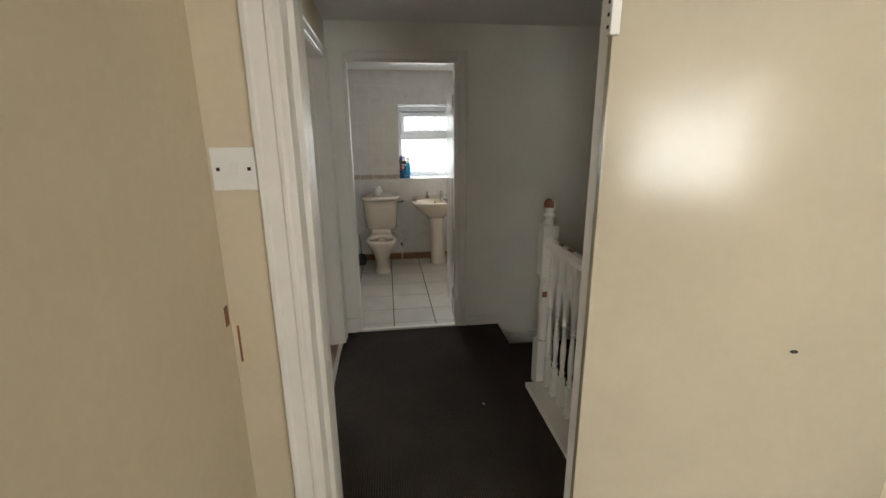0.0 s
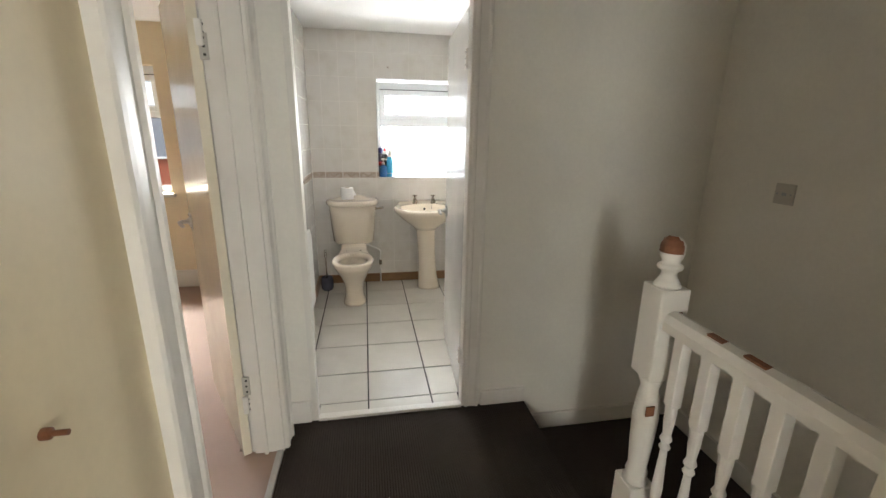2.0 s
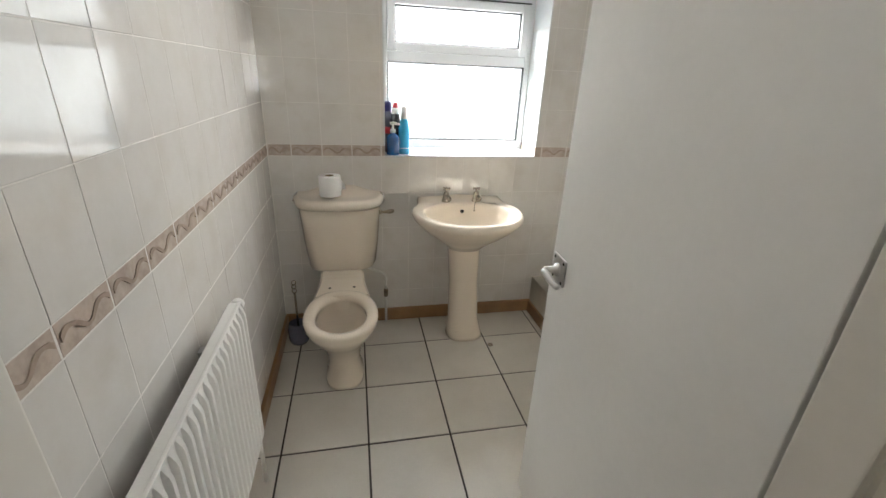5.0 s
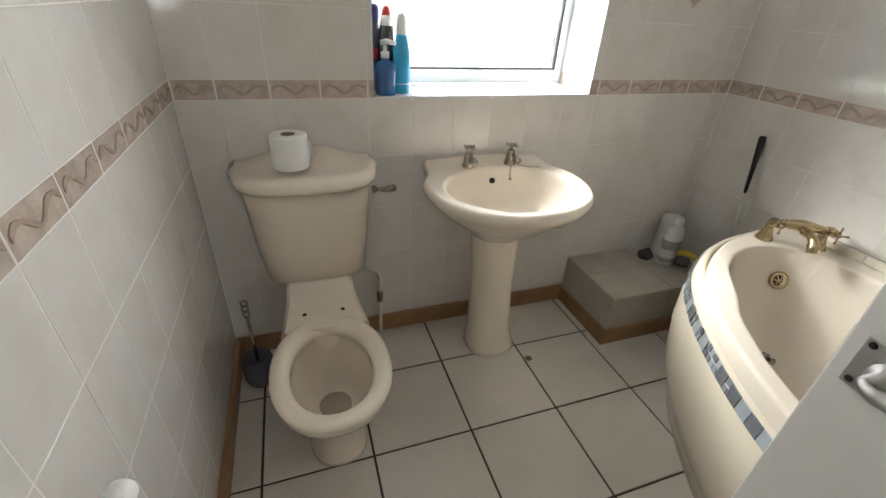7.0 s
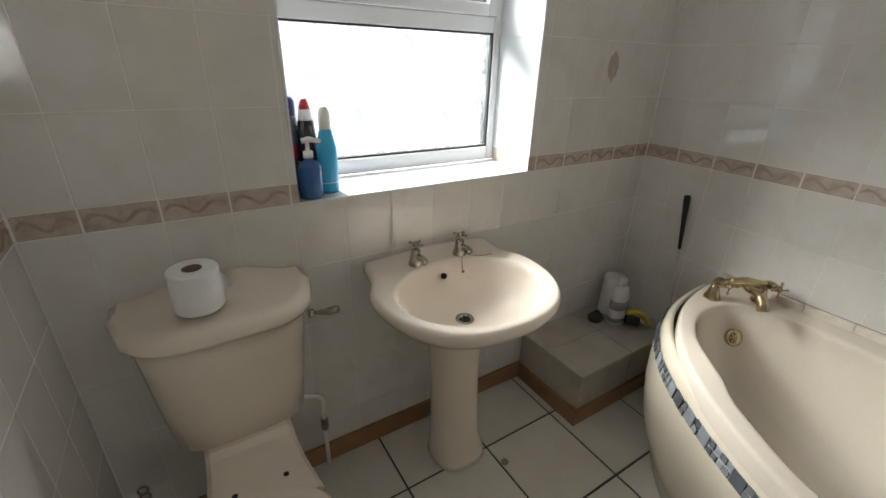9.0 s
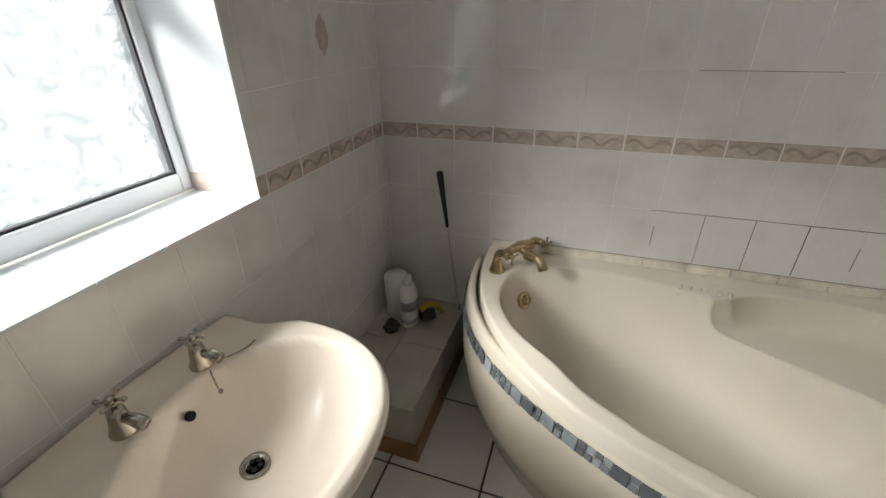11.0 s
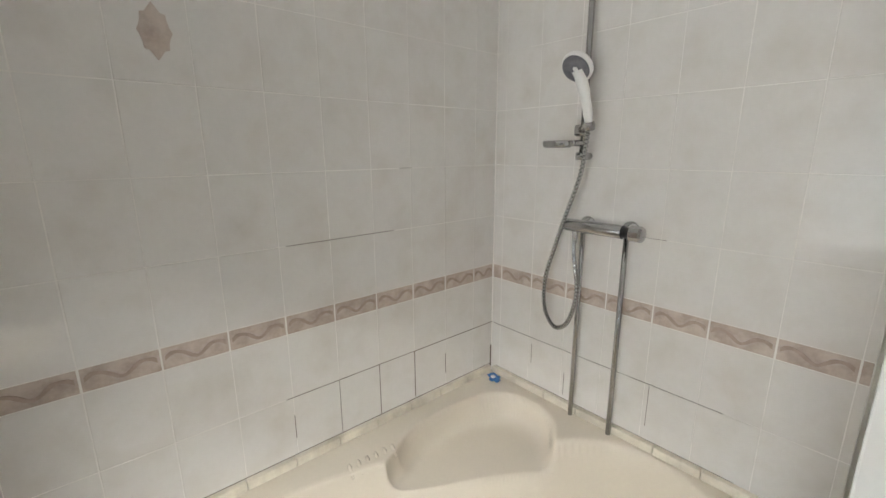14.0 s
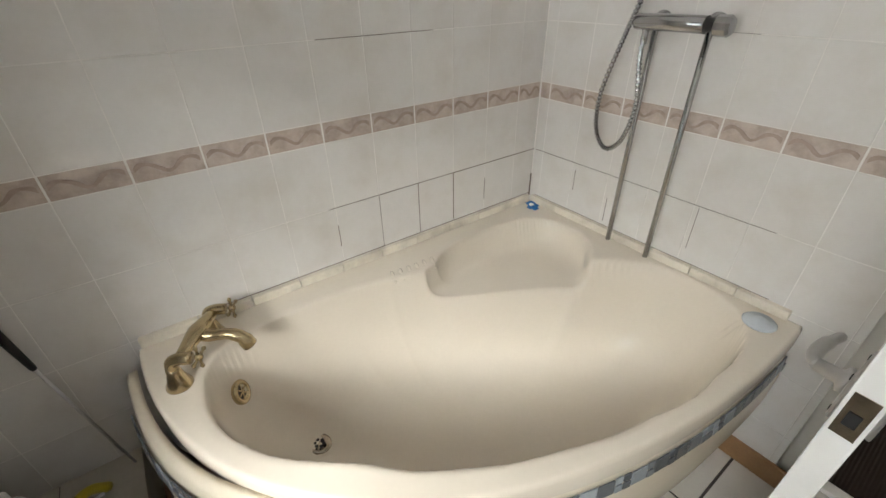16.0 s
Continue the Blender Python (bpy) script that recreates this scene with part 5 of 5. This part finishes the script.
    v.co = Vector((1.895 + v.co.x * k * 0.8, 1.495 + v.co.y * k * 0.7, BZ + max(0, v.co.z * k * 0.6 + 0.022)))
part("fabric", bm, CLOTH, b, smooth=True)

pole = thing("long_handled_tool", (2.135, 1.30, BZ), "thin metal rod with a black rubber grip leaning in the corner", "handle")
pb, pt = Vector((2.12, 1.262, BZ + 0.003)), Vector((2.148, 1.352, 0.886))
bm = bmesh.new()
tube(bm, [pb, pb.lerp(pt, 0.64)], 0.004, 8)
part("rod", bm, SATIN, pole, smooth=True)
bm = bmesh.new()
tube(bm, [pb.lerp(pt, k) for k in (0.63, 0.64, 0.82, 0.99, 1.0)], [0.0055, 0.007, 0.010, 0.0135, 0.010], 12)
part("grip", bm, BLACK, pole, "black tapered rubber grip", smooth=True)

b = thing("soap_disc", (1.235, -0.245, RIM), "pale translucent plastic disc on the bath rim", "plug")
bm = bmesh.new()
lathe(bm, [(0.040, 0), (0.042, 0.004), (0.036, 0.010), (0.018, 0.012), (0.014, 0.016), (0.006, 0.017)], Matrix.Translation((1.232, -0.245, RIM + 0.0005)), 28)
part("disc", bm, DISC, b, smooth=True)
b = thing("sachet", (2.10, -0.265, RIM), "small crumpled blue and white packet", "packet")
bm = bmesh.new()
bmesh.ops.create_icosphere(bm, subdivisions=3, radius=0.022)
for v in bm.verts:
    k = 1 + 0.6 * noise.noise(v.co * 90)
    v.co = Vector((2.095 + v.co.x * k * 1.2, -0.268 + v.co.y * k * 0.8, RIM + max(0.0005, (v.co.z * k + 0.015) * 0.7)))
part("wrapper", bm, BLUE_GEL, b)
bm = bmesh.new()
lathe(bm, [(0.011, 0), (0.009, 0.004), (0.004, 0.006)], Matrix.Translation((2.092, -0.260, RIM + 0.019)), 12)
part("tip", bm, WHITE_PLASTIC, b, smooth=True)
b = thing("coin", (1.155, 1.245, 0.0), "small round metal cap lying on the floor", "cap")
bm = bmesh.new()
lathe(bm, [(0.014, 0), (0.014, 0.003), (0.010, 0.004)], Matrix.Translation((1.155, 1.245, 0.0)), 16)
part("disc", bm, PEWTER, b)


# ---- landing things ----
def newel(place):
    x, y = place
    t = thing("newel_post", (x, y, 0), "white painted newel post with a chipped ball cap", "newel post")
    s = 0.046
    part("base_block", boxes((x - s, x + s, y - s, y + s, -0.25, 0.30), bevel=0.006), WHITE_PAINT, t)
    bm = bmesh.new()
    lathe(bm, [(0.042, 0.30), (0.030, 0.315), (0.036, 0.335), (0.030, 0.36), (0.036, 0.45), (0.040, 0.55), (0.034, 0.62), (0.028, 0.66), (0.038, 0.685), (0.040, 0.70)], Matrix.Translation((x, y, 0)), 18)
    part("turned_shaft", bm, WHITE_PAINT, t, smooth=True)
    part("top_block", boxes((x - s, x + s, y - s, y + s, 0.70, 0.998), bevel=0.007), WHITE_PAINT, t)
    bm = bmesh.new()
    lathe(bm, [(0.040, 0.953), (0.030, 0.972), (0.022, 0.985), (0.021, 1.0), (0.034, 1.008), (0.036, 1.016), (0.030, 1.022), (0.024, 1.03), (0.031, 1.044), (0.034, 1.062), (0.032, 1.080), (0.024, 1.095), (0.010, 1.104)], Matrix.Translation((x, y, 0.043)), 20)
    cap = part("cap", bm, WHITE_PAINT, t, smooth=True)
    bm = bmesh.new()
    lathe(bm, [(0.0355, 1.058), (0.0345, 1.078), (0.027, 1.096), (0.013, 1.1055)], Matrix.Translation((x, y, 0.043)), 24, close=False)
    gone = [f for f in bm.faces if (f.calc_center_median() - Vector((x, y, 1.12))).xy.dot(Vector((-0.75, -0.35))) < 0.006]
    bmesh.ops.delete(bm, geom=gone, context='FACES')
    bmesh.ops.solidify(bm, geom=bm.faces[:], thickness=0.001)
    part("bare_patch", bm, BARE_WOOD, cap, "bare brown wood where the paint has chipped")
    for k, (dx, z0, z1) in enumerate(((-0.02, 0.575, 0.61), (0.012, 0.90, 0.93))):
        part("chip", boxes((x + dx - 0.013, x + dx + 0.016, y - s - 0.0015 + (0.006 if k == 0 else 0), y - s + 0.004 + (0.006 if k == 0 else 0), z0, z1), bevel=0.002), BARE_WOOD, t, "chip in the paint")
    return t


NX, NY = 1.340, -1.335
newel((NX, NY))
bal = thing("balustrade", (NX, -1.9, 0), "white painted landing balustrade with turned spindles", "balustrade")
bm = bmesh.new()
prof = [(-0.032, 0.878), (-0.032, 0.905), (-0.022, 0.927), (0, 0.935), (0.022, 0.927), (0.032, 0.905), (0.032, 0.878), (0.020, 0.871), (-0.020, 0.871)]
loft(bm, [[Vector((NX + u, yy, z)) for u, z in prof] for yy in (NY - 0.046, YF1 + 0.001)])
bmesh.ops.recalc_face_normals(bm, faces=bm.faces)
rail = part("handrail", bm, WHITE_PAINT, bal)
for yy, ln in ((-1.52, 0.05), (-1.63, 0.06)):
    part("chip", boxes((NX - 0.016, NX + 0.004, yy - ln, yy, 0.927, 0.9355), bevel=0.002), BARE_WOOD, rail, "worn paint on the handrail")
part("base_rail", boxes((1.225, NX + 0.03, YF1 + 0.001, NY - 0.046, 0.0, 0.03), bevel=0.006), WHITE_PAINT, bal)
def spindle(y):
    bm = bmesh.new()
    s = 0.017
    box(bm, NX - s, NX + s, y - s, y + s, 0.03, 0.21, bevel=0.003)
    box(bm, NX - s, NX + s, y - s, y + s, 0.655, 0.875, bevel=0.003)
    lathe(bm, [(0.017, 0.205), (0.012, 0.222), (0.018, 0.235), (0.011, 0.252), (0.014, 0.30), (0.0165, 0.36), (0.013, 0.43), (0.010, 0.50), (0.017, 0.512), (0.011, 0.526), (0.018, 0.54), (0.012, 0.556), (0.016, 0.60), (0.017, 0.66)], Matrix.Translation((NX, y, 0)), 14)
    return part("spindle", bm, WHITE_PAINT, bal)


for k in range(10):
    spindle(NY - 0.10 - 0.100 * k)


def wall_plate(name, place, nrm, label, rocker=True):
    """A square moulded plate with two screws, a switch rocker or socket holes."""
    p, nv = Vector(place), Vector(nrm)
    side = Vector((0, 0, 1)).cross(nv)
    m = Matrix.Translation(p) @ Matrix((side, Vector((0, 0, 1)), nv)).transposed().to_4x4()
    t = thing(name, p, label, "light switch" if rocker else "socket")
    def put(nm, rows, material, lab="", bv=0.0):
        bm = boxes(*rows, bevel=bv)
        bmesh.ops.transform(bm, matrix=m, verts=bm.verts)
        return part(nm, bm, material, t, lab)
    put("plate", [(-0.043, 0.043, -0.043, 0.043, 0.0, 0.009)], WHITE_PLASTIC if rocker else PLATE, bv=0.003)
    if rocker:
        put("rocker", [(-0.007, 0.007, -0.013, 0.013, 0.008, 0.013)], WHITE_PLASTIC, bv=0.002)
    else:
        put("aperture", [(-0.010, 0.010, -0.006, 0.006, 0.0085, 0.0095)], LABEL_GREY)
    for sx in (-0.030, 0.030):
        put("screw", [(sx - 0.0035, sx + 0.0035, -0.0035, 0.0035, 0.0085, 0.0098)], DARK if rocker else LABEL_GREY)


wall_plate("light_switch", (XL, -2.036, 1.415), (1, 0, 0), "white plastic light switch on a cream wall")
wall_plate("light_switch", (0.131, -2.66, 1.421), (0, -1, 0), "white plastic light switch beside a door frame")
wall_plate("blank_socket_plate", (XE, -0.89, 1.195), (-1, 0, 0), "small off-white wall plate in the stairwell", rocker=False)
for nm, (x0, x1, y0, y1, z0, z1), lab in (("wall_scuff", (0.0785, 0.0815, -2.690, -2.672, 1.085, 1.130), "dark scuff in the cream paint"), ("wall_scuff", (0.090, 0.095, -2.6615, -2.6595, 0.985, 1.075), "dark scuff in the cream paint")):
    tagged(part(nm, boxes((x0, x1, y0, y1, z0, z1), bevel=0.0006), BARE_WOOD), lab, "scuff")
hook = thing("screw_hook", (XL, -1.84, 1.05), "small rusty screw stuck in the cream wall", "screw")
bm = bmesh.new()
lathe(bm, [(0.008, 0), (0.008, 0.01), (0.004, 0.012), (0.004, 0.03)], Matrix.Translation((XL, -1.84, 1.05)) @ Matrix.Rotation(radians(90), 4, 'Y'), 10)
part("shank", bm, BARE_WOOD, hook)
b = thing("light_pull", (0.10, 0.10, 1.60), "light pull cord with a small weight", "pull cord")
bm = bmesh.new()
tube(bm, [(0.10, 0.10, CEIL), (0.10, 0.10, 1.645)], 0.0015, 6)
part("cord", bm, PAPER, b)
bm = bmesh.new()
lathe(bm, [(0.002, 0.05), (0.006, 0.03), (0.008, 0.0)], Matrix.Translation((0.10, 0.10, 1.60)), 10)
part("weight", bm, LABEL_GREY, b)

b = thing("screw", (0.689, YW, 1.961), "small dark screw stuck in the tiled wall", "screw")
bm = bmesh.new()
lathe(bm, [(0.006, 0), (0.006, 0.004), (0.003, 0.008)], Matrix.Translation((0.689, YW - 0.001, 1.961)) @ Matrix.Rotation(radians(90), 4, 'X'), 10)
part("head", bm, BARE_WOOD, b)
b = thing("fluff", (0.936, -1.52, 0.0), "tiny white scrap lying on the brown carpet", "scrap")
bm = bmesh.new()
bmesh.ops.create_icosphere(bm, subdivisions=2, radius=0.006)
for v in bm.verts:
    v.co = Vector((0.936 + v.co.x * (1 + noise.noise(v.co * 300)), -1.52 + v.co.y, 0.0005 + max(0, v.co.z * 0.6 + 0.002)))
part("scrap", bm, PAPER, b)

# ---- outside, behind the back bedroom ----
tagged(part("ground", boxes((-400, 400, 2.0, 800, -5.2, -5.0)), GRASS), "gardens and ground behind the house", "ground", kind="structure")
def terrace(x0, x1, y, wall_material, label):
    h = thing("terraced_house", ((x0 + x1) / 2, y, -5.0), label, "house", group="houses across the gardens")
    part("wall", boxes((x0, x1, y, y + 7, -5.0, -0.15)), wall_material, h)
    part("gutter", boxes((x0, x1, y - 0.42, y - 0.30, -0.22, -0.10), bevel=0.02), UPVC, h)
    bm = bmesh.new()
    loft(bm, [[Vector((x, y - 0.35, -0.15)), Vector((x, y + 3.5, 2.35)), Vector((x, y + 7.3, -0.15))] for x in (x0 - 0.05, x1 + 0.05)])
    bmesh.ops.recalc_face_normals(bm, faces=bm.faces)
    roof = part("roof", bm, ROOF, h)
    xc = x0 + (x1 - x0) * 0.30
    part("chimney", boxes((xc, xc + 1.6, y + 3.0, y + 4.0, 1.6, 4.6), (xc - 0.08, xc + 1.68, y + 2.92, y + 4.08, 4.3, 4.45)), BRICK, roof)
    for k in range(3):
        bm = bmesh.new()
        lathe(bm, [(0.16, 4.6), (0.13, 4.7), (0.14, 5.0), (0.17, 5.05)], Matrix.Translation((xc + 0.3 + 0.5 * k, y + 3.5, 0)), 12)
        part("chimney_pot", bm, BRICK, roof, smooth=True)
    for f, hw in ((0.29, 0.66), (0.71, 0.66)):
        xw = x0 + (x1 - x0) * f
        w = part("window", boxes((xw - hw, xw + hw, y - 0.06, y + 0.05, -1.60, -0.28), bevel=0.02), UPVC, h, "white window frame")
        for q in (-0.31, 0.31):
            part("pane", boxes((xw + q - 0.24, xw + q + 0.24, y - 0.07, y - 0.04, -1.46, -0.42)), HOUSE_GLASS, w)


for k in range(5):
    plain = k % 2 == 1
    terrace(-31.1 + 7.2 * k, -31.1 + 7.2 * k + 7.2, 24.0, RENDERED if plain else BRICK, ("grey rendered" if plain else "red brick") + " house with a slate roof across the gardens")
rng = random.Random(4)
bm = bmesh.new()
for k in range(70):
    x, r = -95 + 1.7 * k + rng.uniform(-1, 1), rng.uniform(1.2, 2.4)
    made = bmesh.ops.create_icosphere(bm, subdivisions=2, radius=r)["verts"]
    for v in made:
        q = 1 + 0.35 * noise.noise(v.co * 1.3 + Vector((k, 0, 0)))
        v.co = Vector((x + v.co.x * q, 90 + v.co.y * q, 2.2 + rng.uniform(-0.05, 0.05) + v.co.z * q + 0.8 * math.sin(k * 0.4)))
tagged(part("treeline", bm, GRASS, smooth=True), "dark distant trees above the roofs", "trees", kind="stuff")
tagged(part("hill", boxes((-140, 60, 92, 140, -5.0, 2.6), bevel=0.5), GRASS), "distant green hill", "hill", kind="structure")


# ---- tiles of walls and floors ----
PITCH, ROWH = 0.1515, 0.2016
ROWS = [(k * ROWH + 0.001, (k + 1) * ROWH - 0.001) for k in range(5)] + [(1.066 + k * ROWH + 0.001, min(1.066 + (k + 1) * ROWH - 0.001, CEIL)) for k in range(7)]
BORDER = (1.009, 1.065)
tile_meshes = {}


def tile_mesh(w, h, material, bev=0.0011, thick=0.006):
    key = (round(w, 4), round(h, 4), material.name)
    if key not in tile_meshes:
        bm = bmesh.new()
        vs = [bm.verts.new((sx * w / 2, d, sz * h / 2)) for d, g in ((-thick, 0), (-bev * 0.7, 0)) for sx, sz in ((-1, -1), (1, -1), (1, 1), (-1, 1))]
        tp = [bm.verts.new((sx * (w / 2 - bev), 0, sz * (h / 2 - bev))) for sx, sz in ((-1, -1), (1, -1), (1, 1), (-1, 1))]
        for i in range(4):
            j = (i + 1) % 4
            bm.faces.new((vs[i], vs[j], vs[j + 4], vs[i + 4]))
            bm.faces.new((vs[i + 4], vs[j + 4], tp[j], tp[i]))
        bm.faces.new(tp)
        bmesh.ops.recalc_face_normals(bm, faces=bm.faces)
        me = bpy.data.meshes.new("tile")
        bm.to_mesh(me), bm.free()
        me.materials.append(material)
        tile_meshes[key] = me
    return tile_meshes[key]


def wave_mesh(w):
    """A raised scroll line that runs along a border tile."""
    key = (round(w, 3), "wave")
    if key not in tile_meshes:
        bm = bmesh.new()
        n = 22
        pts = [(-w / 2 + w * k / n, 0.012 * math.sin(2 * math.pi * 1.5 * k / n)) for k in range(n + 1)]
        up = [bm.verts.new((u, 0.0006, v + 0.0045 + 0.0025 * math.cos(k * 0.9))) for k, (u, v) in enumerate(pts)]
        dn = [bm.verts.new((u, 0.0006, v - 0.0045)) for u, v in pts]
        for k in range(n):
            bm.faces.new((up[k], up[k + 1], dn[k + 1], dn[k]))
        ex = bmesh.ops.extrude_face_region(bm, geom=bm.faces[:])["geom"]
        bmesh.ops.translate(bm, verts=[g for g in ex if isinstance(g, bmesh.types.BMVert)], vec=(0, -0.0035, 0))
        bmesh.ops.recalc_face_normals(bm, faces=bm.faces)
        me = bpy.data.meshes.new("border_wave")
        bm.to_mesh(me), bm.free()
        me.materials.append(BORDER_WAVE)
        tile_meshes[key] = me
    return tile_meshes[key]


def mould(wall, axis, at, rows, out):
    """Thin black mould lines that sit in the joints: (u0, u1, z0, z1)."""
    for u0, u1, z0, z1 in rows:
        a, b = sorted((at - 0.004 * out, at + 0.0004 * out))
        part("mould_line", boxes((u0, u1, a, b, z0, z1) if axis == 'x' else (a, b, u0, u1, z0, z1)), MOULD, wall)


def tile_wall(wall, axis, at, face, u0, u1, first, hole=None, skip=None):
    """Tiles a wall between u0 and u1; first: where one joint lies; face: rotation of the tile about z."""
    cuts = [u0]
    u = first
    while u - PITCH > u0 + 0.01:
        u -= PITCH
    while u < u1 - 0.01:
        if u > u0 + 0.01:
            cuts.append(u)
        u += PITCH
    cuts.append(u1)
    rng = random.Random(int(at * 100) + 5)
    def lay(a, b, z0, z1, material):
        if b - a < 0.012 or z1 - z0 < 0.012:
            return
        c = ((a + b) / 2, at, (z0 + z1) / 2) if axis == 'x' else (at, (a + b) / 2, (z0 + z1) / 2)
        ob = piece("tile", tile_mesh(b - a - (0.004 if material is BORDER_TILE else 0.0018), z1 - z0, material), c, wall, Euler((rng.uniform(-0.0025, 0.0025), rng.uniform(-0.001, 0.001), face + rng.uniform(-0.003, 0.003))))
        if material is BORDER_TILE and b - a > 0.08:
            turn = Matrix.Rotation(face, 3, 'Z')
            piece("border_wave", wave_mesh(b - a - 0.016), Vector(c) + turn @ Vector((0, 0.0016, 0)), wall, Euler((0, 0, face)))
        return ob
    for a, b in zip(cuts, cuts[1:]):
        for z0, z1 in ROWS + [BORDER]:
            material = BORDER_TILE if (z0, z1) == BORDER else WALL_TILE
            if skip and skip(a, b, z0, z1):
                continue
            if hole and b > hole[0] and a < hole[1] and z1 > hole[2] and z0 < hole[3]:
                if a < hole[0]:
                    lay(a, hole[0], z0, z1, material)
                if b > hole[1]:
                    lay(hole[1], b, z0, z1, material)
                aa, bb = max(a, hole[0]), min(b, hole[1])
                if z0 < hole[2]:
                    lay(aa, bb, z0, hole[2], material)
                if z1 > hole[3]:
                    lay(aa, bb, hole[3], z1, material)
            else:
                lay(a, b, z0, z1, material)


tile_wall(wall_north, 'x', YW, math.pi, 0.002, XR - 0.002, 0.116, hole=(WX0, WX1, WZ0, WZ1))
tile_wall(wall_east, 'y', XR, math.pi / 2, YS + 0.002, YW - 0.002, 0.086)
tile_wall(wall_south, 'x', YS, 0.0, 0.002, XR - 0.002, 1.213, hole=(0.03, 1.04, -1, 2.07))
tile_wall(wall_west, 'y', 0.0, -math.pi / 2, YS + 0.002, YW - 0.002, 0.086)

# floor tiles
FP = 0.345
def floor_tiles():
    xs = [0.0] + [0.101 + FP * k for k in range(6)] + [XR]
    ys = [YS] + [-0.044 + FP * k for k in range(5)] + [YW]
    for a, b in zip(xs, xs[1:]):
        for c, d in zip(ys, ys[1:]):
            if b - a > 0.02 and d - c > 0.02:
                piece("tile", tile_mesh(b - a - 0.008, d - c - 0.008, FLOOR_TILE, 0.0015), ((a + b) / 2, (c + d) / 2, 0), floor_bathroom, Euler((radians(90), 0, 0)))
    for a, b in ((DX0 + 0.02, 0.446), (0.446, 0.791), (0.791, DX1 - 0.02)):
        piece("tile", tile_mesh(b - a - 0.008, YS - YL - 0.035, FLOOR_TILE, 0.0015), ((a + b) / 2, (YS + YL + 0.03) / 2, 0), floor_bathroom, Euler((radians(90), 0, 0)))


floor_tiles()

# lining of the window reveal
reveal = thing("window_reveal", (1.0, 1.70, WZ0), "white tiled window sill and reveal", "window sill", kind="structure")
for k in range(6):
    a, b = WX0 + (WX1 - WX0) * k / 6, WX0 + (WX1 - WX0) * (k + 1) / 6 - 0.002
    part("sill_tile", boxes((a, b, YW - 0.006, 1.815, WZ0 - 0.006, WZ0 + 0.001), bevel=0.0015), REVEAL_TILE, reveal)
for x0, x1 in ((WX0 - 0.004, WX0 + 0.003), (WX1 - 0.003, WX1 + 0.004)):
    part("side_border", boxes((x0, x1, YW - 0.003, 1.815, WZ0 + 0.001, 1.062), bevel=0.001), BORDER_TILE, reveal)
    for k in range(4):
        z0 = 1.064 + ROWH * k
        part("side_tile", boxes((x0, x1, YW - 0.003, 1.815, z0, min(z0 + ROWH - 0.002, WZ1)), bevel=0.001), REVEAL_TILE, reveal)
part("head_tile", boxes((WX0, WX1, YW - 0.003, 1.815, WZ1 - 0.003, WZ1 + 0.004), bevel=0.001), REVEAL_TILE, reveal)

# black mould in the joints over the bath
Z1, Z2 = ROWS[4][0] - 0.001, ROWS[6][0] - 0.001
mould(wall_east, 'y', XR, [(-0.33, 0.10, Z1 - 0.0012, Z1 + 0.0012), (0.10, 0.38, Z1 - 0.0006, Z1 + 0.0012), (0.38, 0.56, Z1 - 0.0007, Z1 + 0.0007), (0.16, 0.52, Z2 - 0.0008, Z2 + 0.0008), (0.08, 0.13, Z2 + ROWH - 0.0007, Z2 + ROWH + 0.0007)], -1)
for k, (z0, w) in enumerate(((0.66, 0.0008), (0.62, 0.0013), (0.61, 0.0010), (0.605, 0.0006), (0.67, 0.0008))):
    y = 0.086 - PITCH * 1 + PITCH * k
    mould(wall_east, 'y', XR, [(y - w, y + w, z0, Z1 - (0.0 if k in (1, 2, 3) else 0.06))], -1)
mould(wall_east, 'y', XR, [(-0.330, -0.322, 0.60, 0.70), (-0.33, 0.95, 0.612, 0.6145)], -1)
mould(wall_south, 'x', YS, [(1.30, 1.95, Z1 - 0.0006, Z1 + 0.0006), (1.95, 2.16, Z1 - 0.0009, Z1 + 0.0009), (1.50, 1.80, Z2 - 0.0005, Z2 + 0.0005), (1.25, 2.14, 0.612, 0.6140), (1.955, 1.957, 0.70, 0.78), (1.804, 1.806, 0.63, 0.72), (1.501, 1.5025, 0.66, 0.80)], 1)


def motif(wall, place, axis):
    """A faded oval printed motif on a tile."""
    bm = bmesh.new()
    pts = []
    for i in range(24):
        th = 2 * math.pi * i / 24
        r = 1 + 0.10 * math.cos(8 * th)
        pts.append((0.030 * r * math.cos(th), 0.046 * r * math.sin(th) * (1.15 if abs(math.sin(th)) > 0.95 else 1)))
    x, y, z = place
    bm.faces.new([bm.verts.new((x + (u if axis == 'x' else 0), y + (u if axis == 'y' else 0), z + v)) for u, v in pts])
    ex = bmesh.ops.extrude_face_region(bm, geom=bm.faces[:])["geom"]
    bmesh.ops.translate(bm, verts=[g for g in ex if isinstance(g, bmesh.types.BMVert)], vec=(0, 0.002, 0) if axis == 'x' else (0.002, 0, 0))
    bmesh.ops.recalc_face_normals(bm, faces=bm.faces)
    part("motif", bm, BORDER_TILE, wall, "faded brown oval motif")


motif(wall_east, (XR - 0.0012, 0.757, 1.776), 'y')
motif(wall_north, (1.828, YW - 0.0012, 1.380), 'x')
